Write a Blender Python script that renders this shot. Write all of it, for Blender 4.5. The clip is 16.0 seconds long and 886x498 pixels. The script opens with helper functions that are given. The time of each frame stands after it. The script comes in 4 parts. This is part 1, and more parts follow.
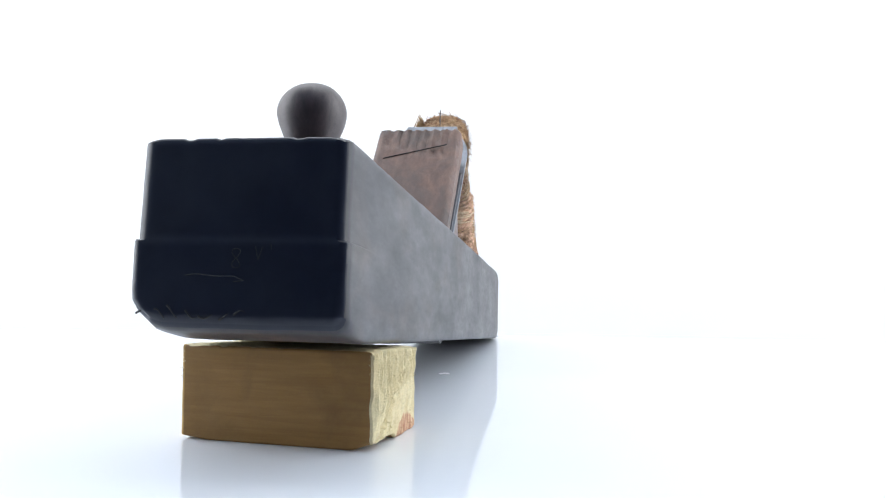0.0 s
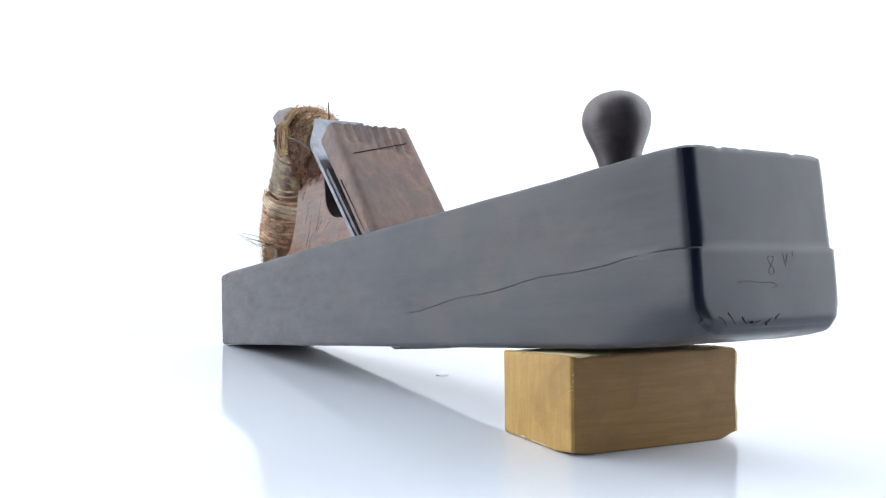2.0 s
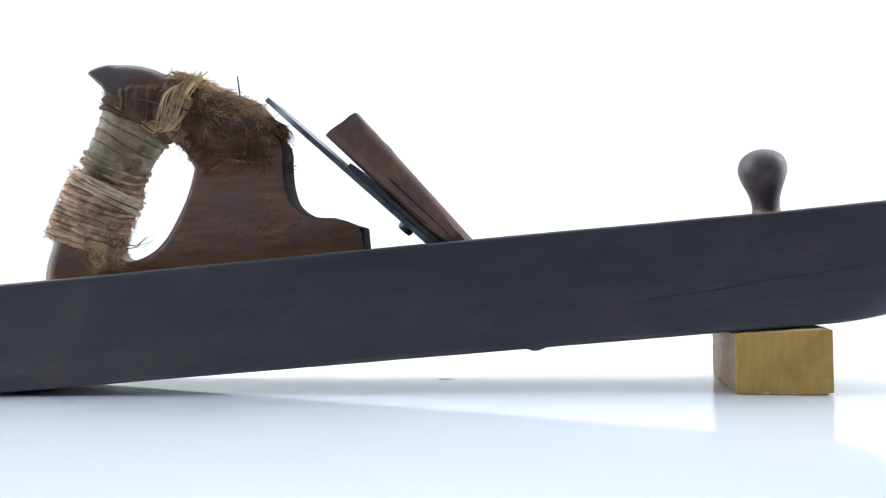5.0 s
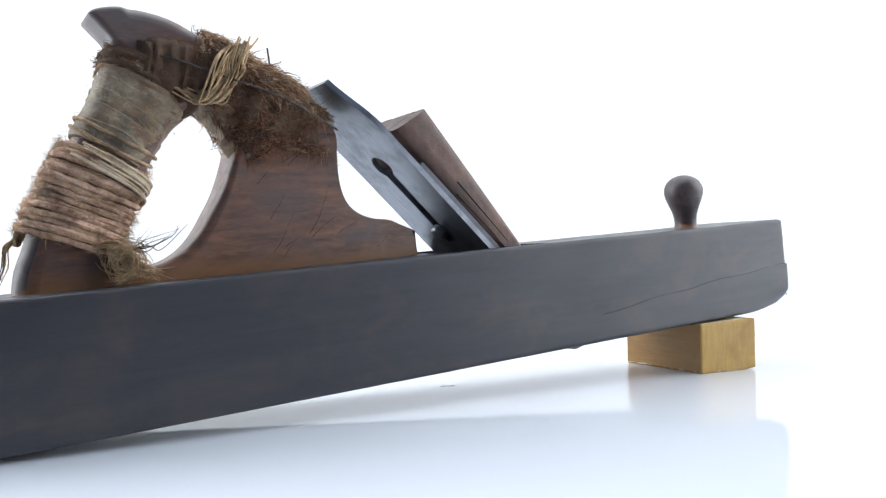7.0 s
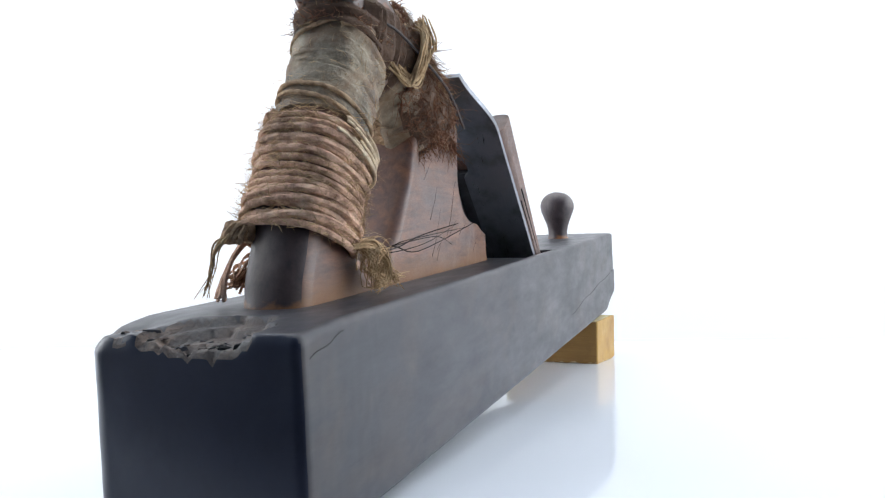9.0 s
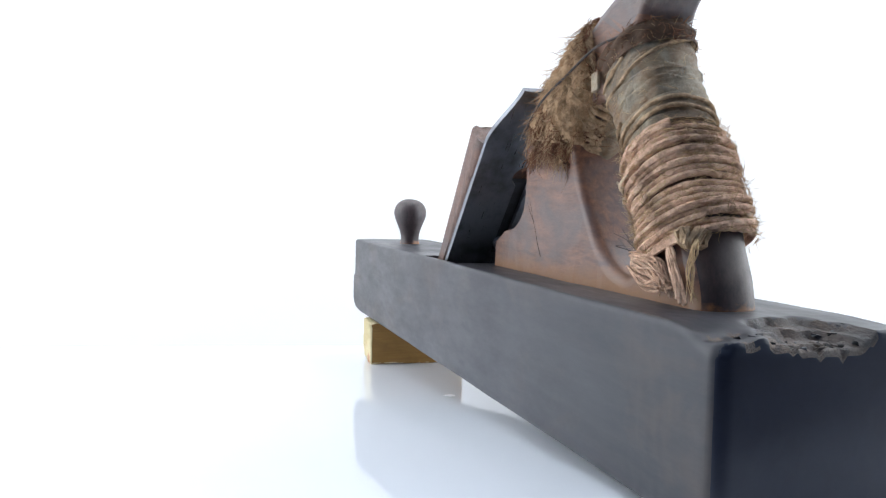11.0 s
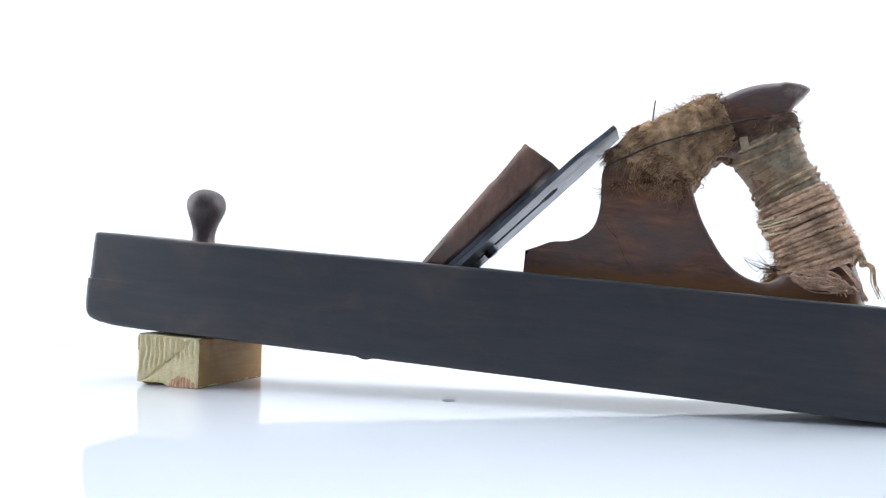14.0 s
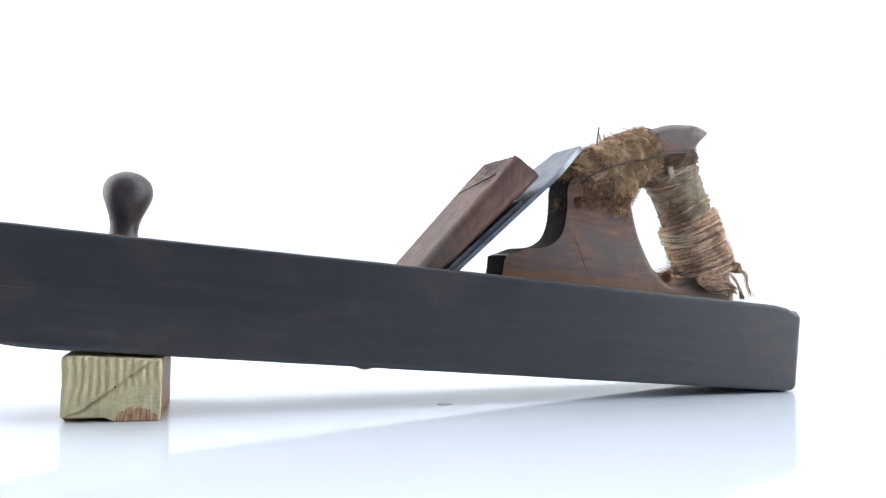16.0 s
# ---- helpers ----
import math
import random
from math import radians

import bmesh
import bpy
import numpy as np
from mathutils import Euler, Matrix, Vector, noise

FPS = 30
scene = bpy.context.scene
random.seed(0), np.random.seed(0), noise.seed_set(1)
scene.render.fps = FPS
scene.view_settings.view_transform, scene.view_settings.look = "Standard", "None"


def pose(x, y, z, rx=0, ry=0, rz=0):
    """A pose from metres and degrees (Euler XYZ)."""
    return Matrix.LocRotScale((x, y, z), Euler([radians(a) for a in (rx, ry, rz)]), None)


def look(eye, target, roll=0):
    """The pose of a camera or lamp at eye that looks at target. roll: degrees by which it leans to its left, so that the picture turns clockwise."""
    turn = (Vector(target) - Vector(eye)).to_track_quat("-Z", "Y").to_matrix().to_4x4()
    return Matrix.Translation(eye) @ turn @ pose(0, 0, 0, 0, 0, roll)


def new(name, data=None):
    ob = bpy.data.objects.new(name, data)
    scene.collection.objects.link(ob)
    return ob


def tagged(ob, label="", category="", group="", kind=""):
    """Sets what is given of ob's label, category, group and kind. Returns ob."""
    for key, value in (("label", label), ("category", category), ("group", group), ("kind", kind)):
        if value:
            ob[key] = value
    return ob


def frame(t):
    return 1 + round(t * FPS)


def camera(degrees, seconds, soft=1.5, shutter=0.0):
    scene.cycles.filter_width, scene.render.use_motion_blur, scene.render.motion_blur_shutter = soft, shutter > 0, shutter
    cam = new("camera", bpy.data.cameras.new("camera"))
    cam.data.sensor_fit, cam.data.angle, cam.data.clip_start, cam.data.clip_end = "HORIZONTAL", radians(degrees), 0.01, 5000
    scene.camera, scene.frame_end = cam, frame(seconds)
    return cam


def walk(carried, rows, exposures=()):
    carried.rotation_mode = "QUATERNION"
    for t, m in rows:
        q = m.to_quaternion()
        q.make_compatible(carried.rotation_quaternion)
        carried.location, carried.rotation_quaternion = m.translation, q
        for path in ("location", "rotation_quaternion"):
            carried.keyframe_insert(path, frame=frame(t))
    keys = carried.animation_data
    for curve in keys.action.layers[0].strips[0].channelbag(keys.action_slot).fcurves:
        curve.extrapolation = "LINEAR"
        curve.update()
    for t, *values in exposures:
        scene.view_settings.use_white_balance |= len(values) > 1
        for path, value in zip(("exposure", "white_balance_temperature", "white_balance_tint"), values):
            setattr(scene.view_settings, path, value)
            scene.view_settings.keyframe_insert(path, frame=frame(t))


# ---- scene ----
cam = camera(57.49, 16.0, soft=1.2)
# seconds, eye in metres, then yaw, pitch and roll in degrees
PATH = [
    (0.0, 0.0016, -0.5061, 0.0655, 0.45, 1.46, 0.82),
    (0.5, 0.0013, -0.5019, 0.0652, 0.23, 1.50, 0.40),
    (1.0, 0.0011, -0.5013, 0.0657, 0.15, 1.47, 0.09),
    (1.5, 0.0010, -0.5030, 0.0667, 0.16, 1.38, -0.13),
    (2.0, 0.0008, -0.5060, 0.0680, 0.20, 1.27, -0.30),
    (3.0, 0.0007, -0.5126, 0.0710, 0.34, 1.04, -0.52),
    (4.0, 0.0007, -0.5171, 0.0736, 0.44, 0.89, -0.66),
    (5.0, 0.0006, -0.5184, 0.0754, 0.49, 0.85, -0.76),
    (6.0, 0.0006, -0.5168, 0.0767, 0.50, 0.90, -0.84),
    (7.0, 0.0007, -0.5138, 0.0776, 0.49, 0.99, -0.86),
    (8.0, 0.0007, -0.5111, 0.0788, 0.46, 1.06, -0.82),
    (9.0, 0.0007, -0.5099, 0.0803, 0.42, 1.07, -0.70),
    (10.0, 0.0008, -0.5106, 0.0819, 0.37, 1.04, -0.49),
    (11.0, 0.0008, -0.5127, 0.0832, 0.31, 1.04, -0.19),
    (12.0, 0.0009, -0.5151, 0.0834, 0.26, 1.16, 0.17),
    (13.0, 0.0010, -0.5162, 0.0818, 0.25, 1.45, 0.57),
    (14.0, 0.0012, -0.5152, 0.0792, 0.30, 1.89, 0.93),
    (14.5, 0.0013, -0.5141, 0.0782, 0.32, 2.07, 1.07),
    (15.0, 0.0014, -0.5132, 0.0782, 0.34, 2.15, 1.18),
    (15.5, 0.0016, -0.5132, 0.0803, 0.32, 2.00, 1.23),
    (16.0, 0.0017, -0.5152, 0.0857, 0.23, 1.49, 1.22),
]


def aim(x, y, z, yaw, pitch, roll):
    a, b = radians(yaw), radians(pitch)
    way = Vector((-math.sin(a) * math.cos(b), math.cos(a) * math.cos(b), math.sin(b)))
    eye = Vector((x, y, z))
    return look(eye, eye + way, roll)


walk(cam, [(t, aim(*r)) for t, *r in PATH])

# ---- light: added glowing panels, open towards the camera, and a dim blue world ----
world = bpy.data.worlds.new("world")
world.use_nodes = True
world.node_tree.nodes["Background"].inputs[0].default_value = (0.5, 0.68, 1.0, 1)
world.node_tree.nodes["Background"].inputs[1].default_value = 0.48
scene.world = world
scene.view_settings.exposure = 0.0
TOP_GLOW = 1.45
SIDE_GLOW = 2.8
BACK_GLOW = 0.555


# ---- materials ----
def material(name, rough=0.5, metal=0.0):
    m = bpy.data.materials.new(name)
    m.use_nodes = True
    b = m.node_tree.nodes["Principled BSDF"]
    b.inputs["Roughness"].default_value = rough
    b.inputs["Metallic"].default_value = metal
    return m, m.node_tree, b


def coords(nt, scale):
    tc = nt.nodes.new("ShaderNodeTexCoord")
    mp = nt.nodes.new("ShaderNodeMapping")
    mp.inputs["Scale"].default_value = scale
    nt.links.new(tc.outputs["Object"], mp.inputs["Vector"])
    return mp.outputs["Vector"]


def noise_tex(nt, vec, scale, detail=6.0, rough=0.6, distort=0.0):
    n = nt.nodes.new("ShaderNodeTexNoise")
    n.inputs["Scale"].default_value = scale
    n.inputs["Detail"].default_value = detail
    n.inputs["Roughness"].default_value = rough
    n.inputs["Distortion"].default_value = distort
    nt.links.new(vec, n.inputs["Vector"])
    return n.outputs["Fac"]


def ramp(nt, fac, stops):
    r = nt.nodes.new("ShaderNodeValToRGB")
    e = r.color_ramp.elements
    while len(e) < len(stops):
        e.new(0.5)
    for k, (p, c) in enumerate(stops):
        e[k].position = p
        e[k].color = (*c, 1) if len(c) == 3 else c
    nt.links.new(fac, r.inputs["Fac"])
    return r.outputs["Color"]


def mix(nt, fac, a, b, mode="MIX"):
    m = nt.nodes.new("ShaderNodeMix")
    m.data_type, m.blend_type = "RGBA", mode
    for sock, v in ((m.inputs[0], fac), (m.inputs[6], a), (m.inputs[7], b)):
        if isinstance(v, bpy.types.NodeSocket):
            nt.links.new(v, sock)
        elif isinstance(v, tuple):
            sock.default_value = (*v, 1)
        else:
            sock.default_value = v
    return m.outputs[2]


def grey(a):
    return (a, a, a)


def bump(nt, b, height, strength, dist):
    n = nt.nodes.new("ShaderNodeBump")
    n.inputs["Strength"].default_value = strength
    n.inputs["Distance"].default_value = dist
    nt.links.new(height, n.inputs["Height"])
    nt.links.new(n.outputs["Normal"], b.inputs["Normal"])


def wood(name, dark, light, stain, rough, grain=(4, 70, 70), stain_at=(0.45, 0.65), bump_by=0.3, gloss=(20, 40, 40), fine_by=0.35):
    """Old wood: long grain, blotches of dirt on a larger scale, gloss that varies."""
    m, nt, b = material(name, rough)
    g = noise_tex(nt, coords(nt, grain), 6.0, 8.0, 0.65, 0.4)
    col = ramp(nt, g, [(0.3, dark), (0.7, light)])
    big = noise_tex(nt, coords(nt, (14, 22, 22)), 1.6, 5.0, 0.6, 0.6)
    mask = ramp(nt, big, [(stain_at[0], grey(0.0)), (stain_at[1], grey(1.0))])
    col = mix(nt, mask, col, stain)
    fine = noise_tex(nt, coords(nt, (30, 160, 160)), 9.0, 4.0, 0.7)
    col = mix(nt, fine_by, col, ramp(nt, fine, [(0.3, grey(0.45)), (0.65, grey(1.0))]), "MULTIPLY")
    nt.links.new(col, b.inputs["Base Color"])
    rr = ramp(nt, noise_tex(nt, coords(nt, gloss), 3.0, 6.0, 0.7), [(0.3, grey(max(0.285, rough - 0.1))), (0.7, grey(rough + 0.14))])
    nt.links.new(rr, b.inputs["Roughness"])
    h = mix(nt, 0.5, fine, g)
    if bump_by:
        bump(nt, b, h, bump_by, 0.0012)
    return m


DARK = wood("dark_oiled_wood", (0.038, 0.039, 0.047), (0.055, 0.054, 0.061), (0.084, 0.067, 0.061), 0.34, (2.5, 26, 26), (0.5, 0.8), 0.03, (6, 18, 18), 0.14)
DARK.node_tree.nodes["Principled BSDF"].inputs["Specular IOR Level"].default_value = 0.38
# end grain with the shade of the end faces put into its colour
SHADED_END = wood("shaded_end_grain", (0.006, 0.009, 0.022), (0.01, 0.014, 0.031), (0.015, 0.019, 0.034), 0.3, (8, 12, 12), (0.45, 0.72), 0.0, (16, 34, 34), 0.06)
SHADED_END.node_tree.nodes["Principled BSDF"].inputs["Specular IOR Level"].default_value = 0.42
_nt, _b = SHADED_END.node_tree, SHADED_END.node_tree.nodes["Principled BSDF"]
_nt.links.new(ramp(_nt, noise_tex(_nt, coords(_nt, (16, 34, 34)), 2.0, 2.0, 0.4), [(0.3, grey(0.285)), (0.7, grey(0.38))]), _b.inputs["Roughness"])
GAP = wood("black_split", (0.003, 0.003, 0.004), (0.006, 0.006, 0.007), (0.004, 0.004, 0.005), 0.85, bump_by=0.0)
SEAM = wood("dark_seam", (0.016, 0.016, 0.018), (0.03, 0.028, 0.03), (0.02, 0.018, 0.018), 0.6, bump_by=0.0)
BARE = wood("broken_bare_wood", (0.03, 0.022, 0.019), (0.19, 0.125, 0.09), (0.05, 0.046, 0.047), 0.5, (8, 60, 60), (0.42, 0.6), 0.9)
TOTE = wood("worn_brown_wood", (0.1, 0.048, 0.034), (0.33, 0.15, 0.08), (0.13, 0.095, 0.088), 0.36, (9, 40, 45), (0.4, 0.7), 0.16, (22, 30, 30))
TOTE.node_tree.nodes["Principled BSDF"].inputs["Specular IOR Level"].default_value = 0.6
WEDGE = wood("grey_brown_wood", (0.11, 0.056, 0.04), (0.235, 0.125, 0.088), (0.09, 0.066, 0.058), 0.46, (30, 40, 10), (0.46, 0.72), 0.3)


def add_foot_varnish(m, colour, z0, z1):
    """Orange old varnish left along the foot of the handle."""
    nt = m.node_tree
    b = nt.nodes["Principled BSDF"]
    old = b.inputs["Base Color"].links[0].from_socket
    sep = nt.nodes.new("ShaderNodeSeparateXYZ")
    nt.links.new(coords(nt, (1, 1, 1)), sep.inputs[0])
    add = nt.nodes.new("ShaderNodeMath")
    add.operation = "MULTIPLY_ADD"
    nt.links.new(noise_tex(nt, coords(nt, (25, 60, 90)), 2.0, 5.0, 0.65), add.inputs[0])
    add.inputs[1].default_value = 0.014
    nt.links.new(sep.outputs["Z"], add.inputs[2])
    rng = nt.nodes.new("ShaderNodeMapRange")
    nt.links.new(add.outputs[0], rng.inputs["Value"])
    rng.inputs["From Min"].default_value, rng.inputs["From Max"].default_value = z1, z0
    nt.links.new(mix(nt, ramp(nt, rng.outputs["Result"], [(0.0, grey(0.0)), (1.0, grey(0.85))]), old, colour), b.inputs["Base Color"])


# near-black matte copy of the handle wood, paints shade on some faces
SHADED_WOOD = wood("shaded_handle_wood", (0.014, 0.009, 0.01), (0.04, 0.024, 0.022), (0.02, 0.014, 0.016), 0.75, (9, 40, 45), (0.4, 0.7), 0.2)
SHADED_WOOD.node_tree.nodes["Principled BSDF"].inputs["Specular IOR Level"].default_value = 0.15
HORN = wood("dark_polished_horn_of_wood", (0.085, 0.058, 0.052), (0.2, 0.115, 0.09), (0.13, 0.105, 0.1), 0.3, (9, 40, 45), (0.42, 0.66), 0.12, (22, 30, 30))
HORN.node_tree.nodes["Principled BSDF"].inputs["Specular IOR Level"].default_value = 0.65
add_foot_varnish(TOTE, (0.27, 0.125, 0.046), 0.0705, 0.0795)
KNOB = wood("polished_dark_wood", (0.046, 0.031, 0.033), (0.094, 0.064, 0.063), (0.12, 0.09, 0.086), 0.36, (60, 60, 20), (0.5, 0.7), 0.08)
KNOB.node_tree.nodes["Principled BSDF"].inputs["Specular IOR Level"].default_value = 0.65
FOOT = wood("dark_worn_grip_wood", (0.04, 0.027, 0.028), (0.09, 0.058, 0.052), (0.12, 0.085, 0.07), 0.4, (60, 60, 20), (0.5, 0.7), 0.1)
add_foot_varnish(FOOT, (0.33, 0.15, 0.06), 0.068, 0.0712)
add_foot_varnish(KNOB, (0.4, 0.17, 0.06), 0.0712, 0.0735)
PINE = wood("yellow_softwood", (0.265, 0.128, 0.029), (0.375, 0.198, 0.049), (0.23, 0.117, 0.029), 0.5, (60, 4, 60), (0.5, 0.75), 0.12, fine_by=0.14)
PINE_END = wood("yellow_end_grain", (0.46, 0.26, 0.06), (0.6, 0.37, 0.1), (0.4, 0.22, 0.055), 0.5, (50, 50, 6), (0.5, 0.7), 0.15, fine_by=0.16)
PINE_CUT = wood("pale_cut_wood", (0.7, 0.57, 0.3), (0.86, 0.76, 0.49), (0.77, 0.63, 0.35), 0.75, (70, 8, 8), (0.55, 0.75), 0.6)


def add_knot(m, centre, size, colour, other=(0.72, 0.5, 0.3), fade=0.05):
    """A reddish knot with a ragged edge."""
    nt = m.node_tree
    b = nt.nodes["Principled BSDF"]
    old = b.inputs["Base Color"].links[0].from_socket
    tc, mp, ln = nt.nodes.new("ShaderNodeTexCoord"), nt.nodes.new("ShaderNodeMapping"), nt.nodes.new("ShaderNodeVectorMath")
    mp.vector_type = "TEXTURE"
    mp.inputs["Location"].default_value = centre
    mp.inputs["Scale"].default_value = size
    ln.operation = "LENGTH"
    nt.links.new(tc.outputs["Object"], mp.inputs["Vector"])
    nt.links.new(mp.outputs["Vector"], ln.inputs[0])
    n = noise_tex(nt, coords(nt, (1, 1, 1)), 260.0, 5.0, 0.7)
    add = nt.nodes.new("ShaderNodeMath")
    add.operation = "MULTIPLY_ADD"
    nt.links.new(n, add.inputs[0])
    add.inputs[1].default_value = 0.8
    nt.links.new(ln.outputs["Value"], add.inputs[2])
    mask = ramp(nt, add.outputs[0], [(1.0 - fade, grey(1.0)), (1.0, grey(0.0))])
    streak = ramp(nt, noise_tex(nt, coords(nt, (300, 10, 60)), 3.0, 4.0, 0.6), [(0.35, colour), (0.65, other)])
    nt.links.new(mix(nt, mask, old, streak), b.inputs["Base Color"])


add_knot(PINE_CUT, (-0.0125, 0.0388, 0.0015), (0.019, 0.02, 0.0105), (0.42, 0.17, 0.09))
add_knot(HORN, (0.09, 0.009, 0.182), (0.017, 0.012, 0.013), (0.3, 0.25, 0.23), (0.42, 0.36, 0.33), 0.5)


def steel(name, base, spot, rough):
    m, nt, b = material(name, rough, 0.85)
    n = noise_tex(nt, coords(nt, (30, 30, 30)), 2.0, 8.0, 0.65)
    col = ramp(nt, n, [(0.45, base), (0.72, spot)])
    nt.links.new(col, b.inputs["Base Color"])
    s = noise_tex(nt, coords(nt, (14, 220, 14)), 3.0, 4.0, 0.6)
    nt.links.new(ramp(nt, s, [(0.3, grey(rough - 0.08)), (0.7, grey(rough + 0.15))]), b.inputs["Roughness"])
    bump(nt, b, s, 0.12, 0.0004)
    return m


STEEL = steel("dull_steel", (0.23, 0.245, 0.275), (0.11, 0.11, 0.12), 0.34)
RUST = wood("rusty_wire", (0.03, 0.024, 0.022), (0.08, 0.05, 0.04), (0.05, 0.04, 0.04), 0.55)
DARK_STEEL = steel("dark_steel", (0.12, 0.125, 0.14), (0.06, 0.05, 0.045), 0.38)


def fibre(name, a, b_, c, grime=0.5):
    m, nt, b = material(name, 0.9)
    b.inputs["Specular IOR Level"].default_value = 0.15
    n = noise_tex(nt, coords(nt, (1, 1, 1)), 140.0, 8.0, 0.75)
    col = ramp(nt, n, [(0.28, a), (0.52, b_), (0.78, c)])
    geo = nt.nodes.new("ShaderNodeNewGeometry")
    drift = noise_tex(nt, coords(nt, (1, 1, 1.6)), 50.0, 4.0, 0.65)
    col = mix(nt, 0.85, col, ramp(nt, drift, [(0.36, grey(grime)), (0.53, grey(1.0))]), "MULTIPLY")
    tone = ramp(nt, geo.outputs["Random Per Island"], [(0.0, grey(0.8)), (1.0, grey(1.0))])
    col = mix(nt, 0.8, col, tone, "MULTIPLY")
    nt.links.new(col, b.inputs["Base Color"])
    f = noise_tex(nt, coords(nt, (1, 1, 1)), 900.0, 4.0, 0.8)
    bump(nt, b, f, 0.6, 0.001)
    return m


TWINE = fibre("tan_twine", (0.24, 0.13, 0.09), (0.8, 0.53, 0.375), (0.98, 0.82, 0.63), 0.42)
JUTE = fibre("olive_jute", (0.15, 0.09, 0.055), (0.61, 0.425, 0.265), (0.86, 0.675, 0.46), 0.45)
FUR = fibre("matted_fibre", (0.19, 0.111, 0.058), (0.58, 0.378, 0.22), (0.84, 0.63, 0.405), 0.66)
REDDISH = fibre("reddish_fibre", (0.1, 0.04, 0.025), (0.3, 0.15, 0.09), (0.5, 0.3, 0.18), 0.45)
HAIR = fibre("frayed_fibre", (0.3, 0.18, 0.09), (0.66, 0.46, 0.26), (0.88, 0.7, 0.44))
PALE = fibre("pale_twine", (0.5, 0.35, 0.21), (0.86, 0.7, 0.5), (0.96, 0.87, 0.7), 0.75)
CLOTH = fibre("grimy_cloth_tape", (0.16, 0.12, 0.075), (0.4, 0.325, 0.22), (0.6, 0.52, 0.385))
_nt, _b = CLOTH.node_tree, CLOTH.node_tree.nodes["Principled BSDF"]
_old = _b.inputs["Base Color"].links[0].from_socket
_blot = noise_tex(_nt, coords(_nt, (1, 1, 1)), 55.0, 6.0, 0.7, 0.8)
_col = mix(_nt, ramp(_nt, _blot, [(0.42, grey(0.0)), (0.6, grey(0.8))]), _old, (0.26, 0.145, 0.07))
_blot = noise_tex(_nt, coords(_nt, (1.3, 0.8, 1.1)), 42.0, 6.0, 0.7, 0.8)
_nt.links.new(mix(_nt, ramp(_nt, _blot, [(0.52, grey(0.0)), (0.66, grey(0.6))]), _col, (0.055, 0.05, 0.05)), _b.inputs["Base Color"])
_b.inputs["Roughness"].default_value = 0.48
_b.inputs["Specular IOR Level"].default_value = 0.4
STAINED = fibre("stained_brown_cloth", (0.075, 0.044, 0.03), (0.13, 0.078, 0.051), (0.21, 0.135, 0.088), 0.78)
STAINED.node_tree.nodes["Principled BSDF"].inputs["Roughness"].default_value = 0.7


def white(name, base, rough):
    m, nt, b = material(name, rough)
    n = noise_tex(nt, coords(nt, (1, 1, 1)), 3.0, 5.0, 0.6)
    nt.links.new(ramp(nt, n, [(0.3, base), (0.7, tuple(min(1, v * 1.02) for v in base))]), b.inputs["Base Color"])
    nt.links.new(ramp(nt, n, [(0.3, grey(rough * 0.85)), (0.7, grey(rough * 1.2))]), b.inputs["Roughness"])
    return m


BOARD = white("white_gloss_board", (0.83, 0.865, 0.915), 0.05)
BOARD.node_tree.nodes["Principled BSDF"].inputs["IOR"].default_value = 1.38
SURROUND = white("unseen_dark_surround", (0.08, 0.085, 0.1), 0.8)
FLAKE = white("grey_paper_flake", (0.8, 0.8, 0.82), 0.6)


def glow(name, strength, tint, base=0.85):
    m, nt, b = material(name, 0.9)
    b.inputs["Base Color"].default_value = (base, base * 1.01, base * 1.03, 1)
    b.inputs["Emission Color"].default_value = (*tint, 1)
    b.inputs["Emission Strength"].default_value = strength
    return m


# emission stands in for lamps: side and top panels, and a self-lit backdrop
SIDE = glow("glowing_side_panel", SIDE_GLOW, (0.925, 0.965, 1.0))
TOP_PANEL = glow("glowing_top_panel", TOP_GLOW, (0.9, 0.95, 1.0))
BACK = glow("glowing_white_backdrop", BACK_GLOW, (0.98, 0.995, 1.012), 0.6)


# ---- mesh helpers ----
def finish(name, bm, mat, smooth=True):
    bmesh.ops.recalc_face_normals(bm, faces=bm.faces)
    me = bpy.data.meshes.new(name)
    bm.to_mesh(me)
    bm.free()
    for m in (mat if isinstance(mat, (list, tuple)) else [mat]):
        me.materials.append(m)
    if smooth:
        me.polygons.foreach_set("use_smooth", [True] * len(me.polygons))
        me.set_sharp_from_angle(angle=radians(38))
    me.update()
    return me


def part(name, bm, mat, parent, label="", smooth=True):
    ob = new(name, finish(name, bm, mat, smooth))
    ob.parent = parent
    return tagged(ob, label)


def slab(x0, x1, y0, y1, z0, z1, bevel=0.002):
    bm = bmesh.new()
    bmesh.ops.create_cube(bm, size=1.0)
    for v in bm.verts:
        v.co = Vector(((x0 + x1) / 2 + v.co.x * (x1 - x0), (y0 + y1) / 2 + v.co.y * (y1 - y0), (z0 + z1) / 2 + v.co.z * (z1 - z0)))
    if bevel:
        bmesh.ops.bevel(bm, geom=bm.edges[:], offset=bevel, segments=2, affect="EDGES", profile=0.6)
    return bm


